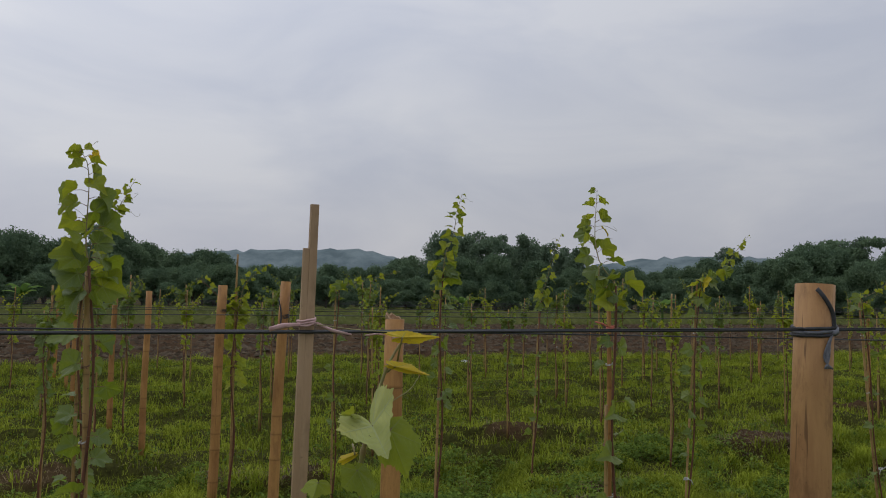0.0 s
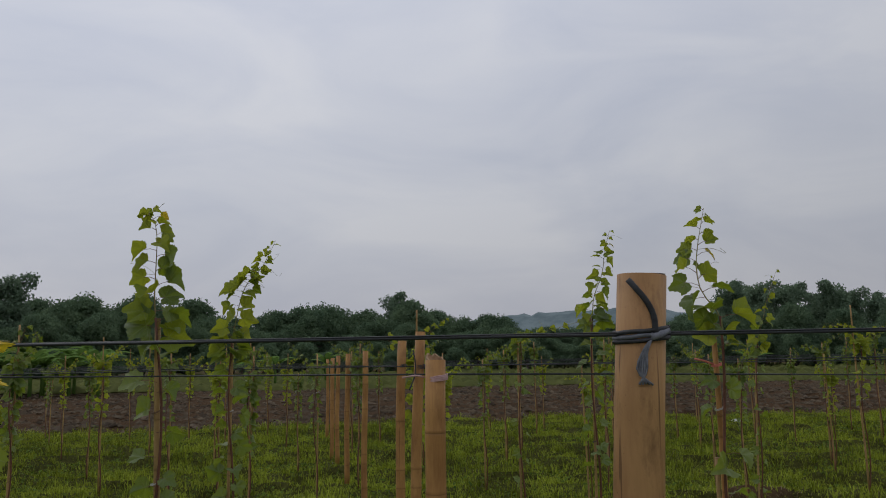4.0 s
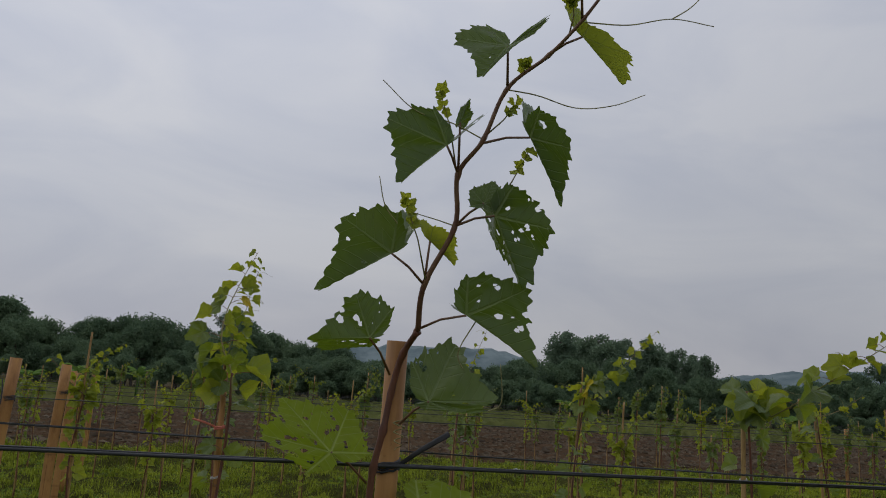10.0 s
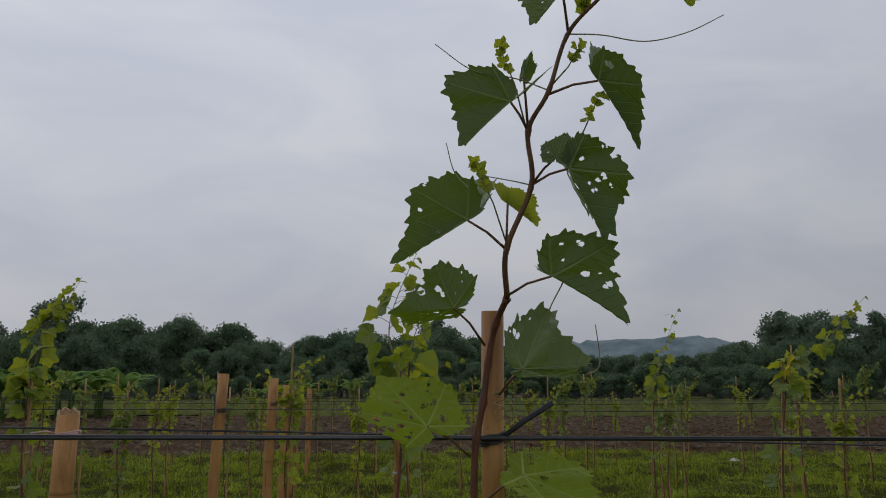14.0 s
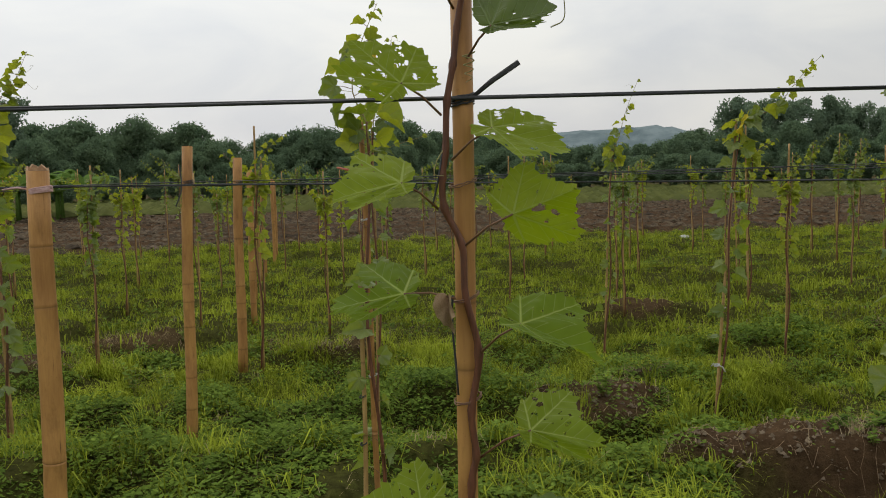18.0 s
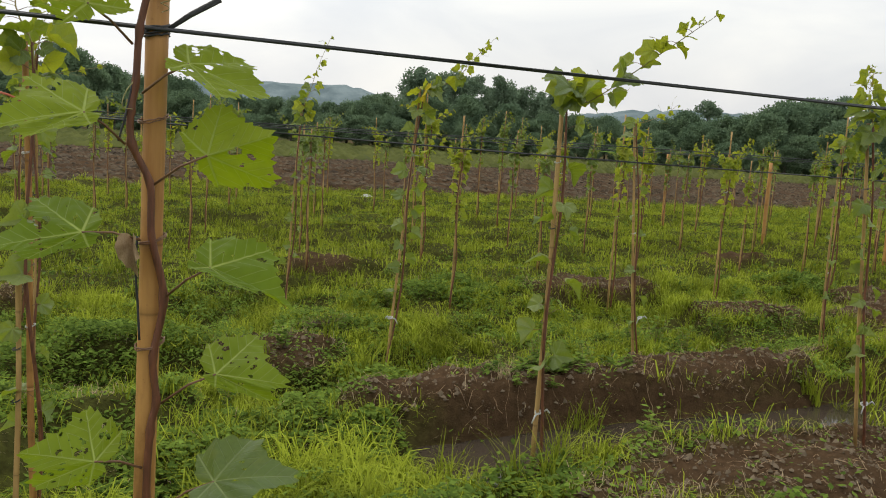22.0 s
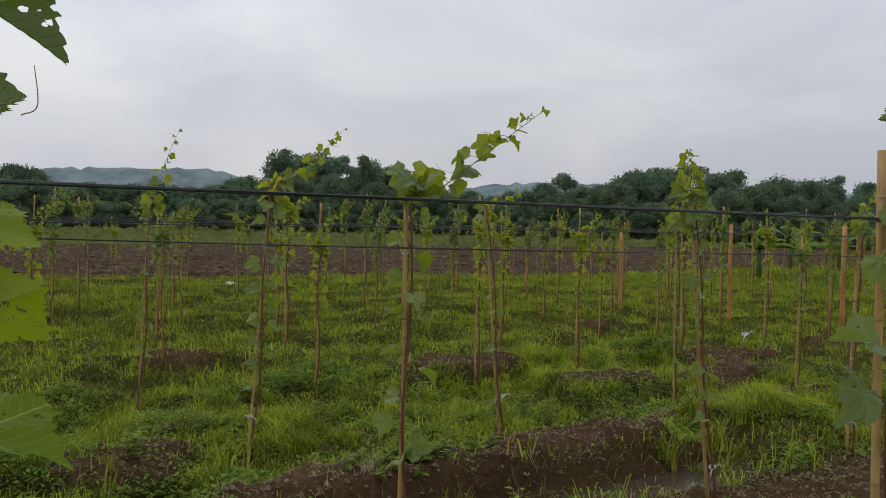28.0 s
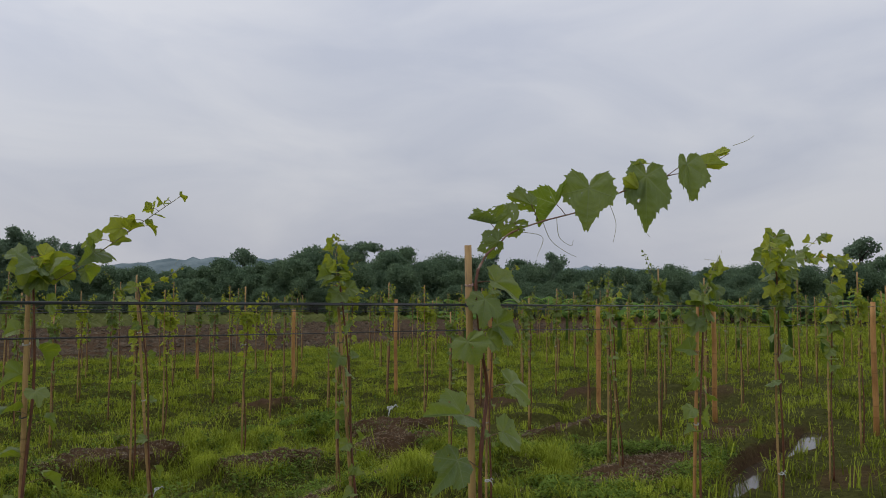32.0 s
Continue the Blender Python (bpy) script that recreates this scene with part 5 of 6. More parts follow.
# ---- the nearest vines, stake by stake ----
NEAR_TRUNK = [(1.75, 1.735, 0.884), (1.754, 1.735, 1.02), (1.762, 1.735, 1.065), (1.756, 1.735, 1.135), (1.770, 1.735, 1.230), (1.751, 1.735, 1.325), (1.748, 1.735, 1.402), (1.722, 1.735, 1.461), (1.720, 1.735, 1.511), (1.726, 1.735, 1.550), (1.730, 1.735, 1.624), (1.741, 1.735, 1.683), (1.749, 1.735, 1.741), (1.760, 1.725, 1.795), (1.776, 1.7, 1.831)]
NEAR_SHOOT = [(1.776, 1.7, 1.831), (1.774, 1.666, 1.897), (1.809, 1.641, 1.985), (1.804, 1.622, 2.058), (1.830, 1.590, 2.104), (1.856, 1.568, 2.179), (1.903, 1.530, 2.222), (1.936, 1.492, 2.263), (1.985, 1.46, 2.335), (2.06, 1.43, 2.395)]
ARCH_SHOOT = [(4.376, 1.801, 1.776), (4.408, 1.792, 1.82), (4.472, 1.773, 1.866), (4.526, 1.755, 1.908), (4.68, 1.701, 1.963), (4.902, 1.608, 2.029), (5.062, 1.524, 2.113), (5.273, 1.401, 2.199), (5.43, 1.3, 2.243), (5.55, 1.207, 2.324)]
ARCH_TRUNK = [(4.278, 1.735, 0.959), (4.284, 1.735, 1.134), (4.32, 1.735, 1.328), (4.281, 1.735, 1.47), (4.257, 1.735, 1.59), (4.241, 1.735, 1.699), (4.255, 1.735, 1.754)]
LOW_SHOOT = [(-0.703, 1.63, 1.342), (-0.709, 1.63, 1.393), (-0.703, 1.63, 1.438), (-0.692, 1.63, 1.481), (-0.68, 1.63, 1.529), (-0.664, 1.63, 1.575), (-0.638, 1.63, 1.617), (-0.61, 1.63, 1.631)]


def stalk(parent, root, base, origin, r=0.0016, mat=None):
    root, base = Vector(root), Vector(base)
    mid = (root + base) / 2 + Vector((0, 0, (base - root).length * 0.06))
    put("leaf_stalk", tube("leaf_stalk", [root - origin, mid - origin, base - origin], [r * 1.15, r, r * 0.9], mat or CANE, 6), parent)


def blade(parent, root, base, tip, face, span, me, origin, r=0.0016, mat=None):
    stalk(parent, root, base, origin, r, mat)
    put("leaf", me, parent, Matrix.Translation(-origin) @ leaf_frame(base, tip, face, None, span * 1.1))


def tendril(parent, pts, origin, r=0.0009):
    P = spline(pts, 6 * len(pts))
    put("tendril", tube("tendril", [p - origin for p in P], [r * (1.2 - 0.5 * i / len(P)) for i in range(len(P))], TENDRIL, 5), parent)


def knotted(pts, r0, r1, n, nodes):
    """Points and radii of a cane with swollen joints at its control points."""
    P = spline(pts, n)
    rad = []
    for i, p in enumerate(P):
        r = r0 + (r1 - r0) * i / n
        d = min((p - Vector(q)).length for q in nodes)
        rad.append(r * (1 + 0.45 * max(0, 1 - d / 0.008)))
    return P, rad


def build_near_vine():
    rg = random.Random(9)
    base = Vector((1.744, 1.757, gz(1.744, 1.757) - 0.06))
    st = empty("bamboo_stake", Matrix.Translation(base))
    put("pole", pole("pole", base, (1.757, 1.757, 1.817), 0.0160, 0.0168, BAMBOO_RED, rg, 8, 16, bend=0.004), st)
    c = Vector((1.755, 1.757, 1.629)) - base
    put("wire_tie", ring_tie("wire_tie", c, 0.0182, 4, 0.0018, STRAP, rg, 0.2, 0.004), st, label="black tie holding the wire")
    e = [Vector(p) - base for p in ((1.768, 1.742, 1.630), (1.80, 1.735, 1.655), (1.842, 1.73, 1.682))]
    put("strap_end", tube("strap_end", e, [0.003, 0.0042, 0.0045], STRAP, 6, squash=0.4), st, label="stiff grey-black strap end sticking out")
    for z in (1.50, 1.32, 1.155):
        put("tie", ring_tie("tie", Vector((1.752, 1.752, z)) - base, 0.0215, 2, 0.0012, CANE, rg, 0.3, 0.003), st)
    tagged(st, "slim brown bamboo stake carrying a holed-leaf vine", "stake", "vine stakes")
    v = empty("grapevine", Matrix.Translation(base))
    ground_pts = [(1.765, 1.735, base.z + 0.05), (1.740, 1.735, 0.25), (1.765, 1.735, 0.6)]
    P, R = knotted(ground_pts + NEAR_TRUNK, 0.0064, 0.0048, 90, NEAR_TRUNK)
    put("trunk", tube("trunk", [p - base for p in P], R, BARK, 9), v)
    P, R = knotted(NEAR_SHOOT, 0.0044, 0.0018, 60, NEAR_SHOOT[1:-1])
    put("shoot", tube("shoot", [p - base for p in P], R, CANE, 8), v)

    def near_blade(root, b, tip, face, span, me):
        blade(v, root, b, tip, face, span, me, base)

    def near_leaf(root, joint, tip, left, right, mat, seed, holes):
        stalk(v, root, joint, base, 0.0018)
        put("leaf", folded_leaf(joint, tip, left, right, mat, seed, holes, base), v)

    def near_tendril(pts):
        tendril(v, pts, base)

    def near_bud(root, b):
        root, b = Vector(root), Vector(b)
        put("side_shoot", tube("side_shoot", [root - base, (root + b) / 2 - base + Vector((0.004, 0, 0)), b - base], [0.0014, 0.0011, 0.0006], GREEN_CANE, 5), v)
        for k in range(4):
            d = Vector((rg.uniform(-1, 1), rg.uniform(-0.6, 0.3), rg.uniform(-0.2, 1))).normalized()
            q = root.lerp(b, 0.7 + 0.1 * k)
            put("young_leaf", NEAR_YOUNG[k % 3], v, Matrix.Translation(-base) @ leaf_frame(q, q + d * 0.02, (d.z, -1, d.x), rg.uniform(0.018, 0.032)))
    near_leaf((1.774, 1.666, 1.897), (1.719, 1.644, 1.935), (1.617, 1.626, 1.878), (1.641, 1.620, 1.983), (1.696, 1.714, 2.002), LEAF, 1, 11)
    near_leaf((1.744, 1.735, 1.765), (1.699, 1.660, 1.813), (1.611, 1.642, 1.807), (1.673, 1.659, 1.877), (1.633, 1.683, 1.794), LEAF, 2, 26)
    near_leaf((1.804, 1.622, 2.058), (1.778, 1.592, 2.090), (1.709, 1.587, 2.030), (1.684, 1.579, 2.117), (1.817, 1.654, 2.146), LEAF, 3, 8)
    near_leaf((1.830, 1.590, 2.100), (1.895, 1.572, 2.112), (1.953, 1.572, 2.027), (1.955, 1.547, 2.104), (1.945, 1.633, 2.150), LEAF, 4, 4)
    near_leaf((1.809, 1.641, 1.985), (1.855, 1.594, 1.996), (1.912, 1.590, 1.896), (1.936, 1.569, 1.986), (1.886, 1.683, 1.976), LEAF, 5, 66)
    near_leaf((1.772, 1.700, 1.832), (1.834, 1.640, 1.855), (1.933, 1.609, 1.801), (1.913, 1.611, 1.901), (1.907, 1.689, 1.838), LEAF, 6, 28)
    near_leaf((1.763, 1.735, 1.690), (1.796, 1.680, 1.729), (1.875, 1.614, 1.738), (1.826, 1.685, 1.820), (1.851, 1.625, 1.720), LEAF, 7, 13)
    near_leaf((1.856, 1.568, 2.179), (1.845, 1.540, 2.230), (1.806, 1.522, 2.178), (1.769, 1.541, 2.236), (1.896, 1.539, 2.275), LEAF, 8, 3)
    near_leaf((1.905, 1.530, 2.225), (1.942, 1.504, 2.245), (2.010, 1.497, 2.186), (2.010, 1.485, 2.226), (1.977, 1.550, 2.295), YOUNG, 9, 0)
    near_leaf((1.936, 1.492, 2.263), (1.924, 1.470, 2.310), (1.875, 1.455, 2.313), (1.896, 1.457, 2.299), (1.952, 1.463, 2.339), YOUNG, 10, 0)
    near_leaf((1.978, 1.455, 2.318), (2.008, 1.440, 2.342), (2.054, 1.444, 2.319), (2.029, 1.440, 2.353), (2.007, 1.452, 2.370), YOUNG, 11, 0)
    near_leaf((1.774, 1.666, 1.897), (1.776, 1.655, 1.961), (1.823, 1.674, 1.935), (1.817, 1.663, 1.976), (1.785, 1.672, 1.987), YOUNG, 12, 1)
    near_leaf((1.809, 1.641, 1.985), (1.840, 1.600, 2.014), (1.853, 1.605, 2.051), (1.822, 1.611, 2.037), (1.877, 1.591, 2.027), LEAF, 13, 3)
    near_leaf((1.804, 1.622, 2.058), (1.797, 1.600, 2.130), (1.808, 1.600, 2.165), (1.797, 1.607, 2.153), (1.816, 1.607, 2.146), LEAF, 14, 0)
    # the lower leaves, in the paler copy that carries their skylight as colour
    near_leaf((1.721, 1.735, 1.605), (1.661, 1.690, 1.650), (1.591, 1.720, 1.723), (1.564, 1.708, 1.670), (1.689, 1.734, 1.710), LIT_LEAF, 15, 112)
    near_leaf((1.735, 1.735, 1.536), (1.796, 1.700, 1.582), (1.903, 1.649, 1.547), (1.881, 1.712, 1.603), (1.835, 1.624, 1.544), LIT_LEAF, 16, 76)
    near_leaf((1.712, 1.735, 1.461), (1.657, 1.680, 1.503), (1.560, 1.630, 1.492), (1.590, 1.714, 1.550), (1.595, 1.615, 1.474), LIT_LEAF, 17, 36)
    near_leaf((1.751, 1.735, 1.401), (1.822, 1.680, 1.452), (1.907, 1.621, 1.488), (1.846, 1.702, 1.527), (1.919, 1.658, 1.416), LIT_LEAF, 18, 14)
    near_leaf((1.735, 1.735, 1.319), (1.656, 1.680, 1.337), (1.555, 1.631, 1.333), (1.600, 1.725, 1.383), (1.591, 1.628, 1.311), LIT_LEAF, 19, 50)
    near_leaf((1.769, 1.735, 1.228), (1.831, 1.680, 1.286), (1.934, 1.609, 1.255), (1.919, 1.688, 1.320), (1.867, 1.608, 1.271), LIT_LEAF, 20, 14)
    near_leaf((1.769, 1.735, 1.062), (1.843, 1.680, 1.121), (1.931, 1.614, 1.125), (1.905, 1.710, 1.175), (1.908, 1.616, 1.101), LIT_LEAF, 21, 47)
    near_leaf((1.742, 1.735, 0.959), (1.674, 1.680, 0.999), (1.590, 1.646, 1.038), (1.601, 1.639, 0.988), (1.666, 1.747, 1.058), LIT_LEAF, 22, 112)
    near_blade((1.77, 1.735, 0.887), (1.847, 1.69, 0.944), (1.947, 1.63, 0.982), (0.1, -0.6, 0.8), 0.146, NEAR_LEAVES[4])
    near_bud((1.774, 1.66, 1.905), (1.728, 1.62, 2.012))
    near_bud((1.800, 1.62, 2.066), (1.764, 1.60, 2.175))
    near_bud((1.832, 1.59, 2.11), (1.872, 1.57, 2.160))
    near_bud((1.850, 1.60, 2.005), (1.896, 1.58, 2.092))
    near_bud((1.925, 1.51, 2.25), (1.92, 1.49, 2.295))
    near_bud((1.862, 1.565, 2.19), (1.880, 1.55, 2.215))
    near_tendril([(1.940, 1.49, 2.260), (2.0, 1.48, 2.262), (2.061, 1.47, 2.277), (2.115, 1.452, 2.267)])
    near_tendril([(2.061, 1.47, 2.277), (2.09, 1.47, 2.30), (2.117, 1.47, 2.332)])
    near_tendril([(1.858, 1.565, 2.176), (1.90, 1.56, 2.172), (1.955, 1.55, 2.158), (2.01, 1.545, 2.168), (2.058, 1.54, 2.19)])
    near_tendril([(1.830, 1.59, 2.106), (1.786, 1.60, 2.127), (1.727, 1.58, 2.131), (1.675, 1.56, 2.161)])
    near_tendril([(1.720, 1.62, 1.975), (1.700, 1.62, 2.0), (1.689, 1.62, 2.041)])
    near_tendril([(1.809, 1.641, 1.985), (1.78, 1.635, 1.990), (1.741, 1.63, 1.996)])
    near_tendril([(1.852, 1.65, 1.85), (1.830, 1.66, 1.80), (1.848, 1.66, 1.765), (1.842, 1.66, 1.745)])
    near_tendril([(1.88, 1.66, 1.72), (1.90, 1.66, 1.735), (1.896, 1.66, 1.79)])
    # a curled tendril and a dark cord on the stake
    near_tendril([(1.765 + 0.010 * math.cos(k * 1.05) * (1 - k / 40), 1.735 + 0.006 * math.sin(k * 1.05), 1.70 - 0.0022 * k) for k in range(22)])
    near_tendril([(1.725, 1.733, 1.555), (1.712, 1.728, 1.535), (1.708, 1.726, 1.515), (1.722, 1.728, 1.512)])
    cord = [Vector(p) - base for p in ((1.731, 1.735, 1.325), (1.729, 1.733, 1.28), (1.733, 1.735, 1.22), (1.736, 1.735, 1.165))]
    put("cord", tube("cord", spline(cord, 12), 0.0018, STRAP, 6), st, label="dark cord hanging down the stake")
    cord = [Vector(p) - base for p in ((1.722, 1.733, 1.55), (1.712, 1.731, 1.50), (1.703, 1.731, 1.465))]
    put("cord", tube("cord", spline(cord, 8), 0.0016, STRAP, 6), st, label="dark cord hanging down the stake")
    # a withered leaf hangs where the trunk crosses the stake
    d = Vector((1.725, 1.725, 1.315))
    put("dry_leaf", leaf_mesh("dry_leaf", DRY, 99, nang=40, nrad=6, fold=1.6, cup=0.4, droop=0.8, wave=0.2), v, Matrix.Translation(-base) @ leaf_frame(d, d + Vector((0, -0.01, -0.04)), (-0.4, -1, 0), 0.085, 0.035), "withered brown leaf")
    tagged(v, "young grapevine with insect-holed leaves and thin tendrils", "grapevine", "grapevines")


build_near_vine()


def build_arch_vine():
    rg = random.Random(19)
    base = Vector((4.335, 1.757, gz(4.33, 1.757) - 0.06))
    st = empty("bamboo_stake", Matrix.Translation(base))
    put("pole", pole("pole", base, (4.222, 1.757, 1.84), 0.0145, 0.0125, BAMBOO, rg, 7, 12, bend=0.006), st)
    put("wire_tie", ring_tie("wire_tie", Vector((4.236, 1.757, 1.63)) - base, 0.015, 3, 0.0018, STRAP, rg, 0.2, 0.004), st)
    put("string", ring_tie("string", Vector((4.232, 1.757, 1.70)) - base, 0.0145, 2, 0.0014, PINK, rg, 0.2, 0.004), st, label="pale pink string tie")
    tagged(st, "pale bamboo stake with pink string near its top", "stake", "vine stakes")
    v = empty("grapevine", Matrix.Translation(base))
    P, R = knotted([(4.335, 1.737, base.z + 0.05), (4.32, 1.735, 0.3), (4.30, 1.735, 0.65)] + ARCH_TRUNK, 0.0085, 0.0048, 70, ARCH_TRUNK)
    put("trunk", tube("trunk", [p - base for p in P], R, BARK, 8), v)
    P, R = knotted([ARCH_TRUNK[-1]] + ARCH_SHOOT, 0.0045, 0.0016, 60, ARCH_SHOOT)
    put("shoot", tube("shoot", [p - base for p in P], R, CANE, 8), v)

    def arch_blade(root, b, tip, face, span, me):
        blade(v, root, b, tip, face, min(span, 0.15), me, base)

    def arch_leaf(root, joint, tip, left, right, mat, seed, holes):
        stalk(v, root, joint, base, 0.0018)
        put("leaf", folded_leaf(joint, tip, left, right, mat, seed, holes, base), v)

    def arch_tendril(pts):
        tendril(v, pts, base, 0.0011)
    arch_leaf((4.486, 1.768, 1.877), (4.440, 1.795, 1.937), (4.368, 1.853, 1.956), (4.406, 1.842, 2.000), (4.454, 1.766, 2.012), VINE, 41, 40)
    arch_leaf((4.564, 1.741, 1.922), (4.536, 1.747, 1.949), (4.472, 1.809, 1.883), (4.510, 1.804, 2.008), (4.564, 1.746, 1.897), VINE, 42, 34)
    arch_leaf((4.661, 1.708, 1.956), (4.622, 1.721, 2.026), (4.546, 1.788, 2.058), (4.600, 1.764, 2.097), (4.608, 1.786, 2.012), VINE, 43, 24)
    arch_leaf((4.791, 1.655, 1.996), (4.753, 1.676, 2.036), (4.684, 1.718, 1.939), (4.706, 1.772, 2.083), (4.783, 1.682, 2.111), LIT_LEAF, 44, 10)
    arch_leaf((4.902, 1.608, 2.029), (4.875, 1.590, 2.110), (4.840, 1.586, 1.940), (4.805, 1.681, 2.091), (4.894, 1.480, 2.074), VINE, 45, 2)
    arch_leaf((5.141, 1.478, 2.145), (5.127, 1.440, 2.182), (5.080, 1.422, 1.964), (5.064, 1.514, 2.106), (5.134, 1.337, 2.077), VINE, 46, 3)
    arch_leaf((5.115, 1.493, 2.135), (5.109, 1.457, 2.118), (5.039, 1.511, 2.168), (5.091, 1.491, 2.200), (5.103, 1.524, 2.116), YOUNG, 47, 0)
    arch_leaf((5.273, 1.401, 2.199), (5.271, 1.311, 2.244), (5.241, 1.279, 2.079), (5.279, 1.215, 2.175), (5.237, 1.333, 2.176), VINE, 48, 1)
    arch_leaf((5.430, 1.300, 2.243), (5.415, 1.268, 2.260), (5.391, 1.166, 2.248), (5.434, 1.246, 2.313), (5.452, 1.225, 2.241), YOUNG, 49, 0)
    arch_leaf((5.475, 1.265, 2.273), (5.456, 1.234, 2.305), (5.434, 1.163, 2.317), (5.472, 1.207, 2.343), (5.482, 1.199, 2.308), YOUNG, 50, 0)
    arch_leaf((4.464, 1.775, 1.860), (4.445, 1.767, 1.869), (4.392, 1.819, 1.837), (4.423, 1.814, 1.907), (4.437, 1.794, 1.803), VINE, 51, 30)
    arch_leaf((5.168, 1.462, 2.156), (5.135, 1.453, 2.238), (5.102, 1.488, 2.237), (5.131, 1.475, 2.263), (5.152, 1.425, 2.244), YOUNG, 52, 0)
    arch_blade((4.255, 1.735, 1.71), (4.321, 1.7, 1.711), (4.488, 1.66, 1.652), (-0.4, -0.7, 0.6), 0.174, NEAR_LEAVES[0])
    arch_blade((4.256, 1.735, 1.62), (4.245, 1.7, 1.65), (4.188, 1.66, 1.582), (-0.4, -0.7, 0.6), 0.143, NEAR_LEAVES[3])
    arch_blade((4.272, 1.735, 1.53), (4.331, 1.7, 1.56), (4.416, 1.66, 1.488), (-0.4, -0.7, 0.6), 0.164, NEAR_LEAVES[5])
    arch_blade((4.281, 1.735, 1.47), (4.137, 1.7, 1.506), (4.135, 1.66, 1.433), (-0.75, -0.6, 0.1), 0.143, NEAR_LEAVES[2])
    arch_blade((4.28, 1.735, 1.49), (4.273, 1.7, 1.511), (4.303, 1.66, 1.482), (-0.4, -0.7, 0.6), 0.123, NEAR_LEAVES[2])
    arch_blade((4.32, 1.735, 1.328), (4.433, 1.7, 1.341), (4.578, 1.66, 1.29), (-0.4, -0.7, 0.6), 0.195, NEAR_LEAVES[3])
    arch_blade((4.295, 1.735, 1.201), (4.113, 1.7, 1.264), (3.892, 1.66, 1.317), (-0.4, -0.7, 0.6), 0.174, NEAR_LEAVES[0])
    arch_blade((4.295, 1.735, 1.152), (4.373, 1.7, 1.175), (4.468, 1.66, 1.147), (-0.4, -0.7, 0.6), 0.154, NEAR_LEAVES[4])
    arch_blade((4.277, 1.735, 1.057), (4.08, 1.7, 1.12), (3.941, 1.66, 1.077), (-0.75, -0.6, 0.1), 0.174, NEAR_LEAVES[3])
    arch_tendril([(4.68, 1.701, 1.963), (4.728, 1.689, 1.891), (4.803, 1.663, 1.849), (4.861, 1.64, 1.829)])
    arch_tendril([(4.749, 1.674, 1.983), (4.77, 1.672, 1.905), (4.83, 1.65, 1.874), (4.842, 1.644, 1.897)])
    arch_tendril([(4.996, 1.56, 2.079), (5.048, 1.545, 1.98), (5.041, 1.555, 1.896)])
    arch_tendril([(5.142, 1.48, 2.144), (5.173, 1.48, 1.988), (5.22, 1.46, 1.929)])
    arch_tendril([(5.563, 1.192, 2.361), (5.618, 1.149, 2.387), (5.652, 1.119, 2.416)])
    arch_tendril([(4.569, 1.742, 1.915), (4.685, 1.704, 1.9), (4.661, 1.716, 1.82)])
    tagged(v, "grapevine whose long shoot arches sideways above the wire", "grapevine", "grapevines")


build_arch_vine()


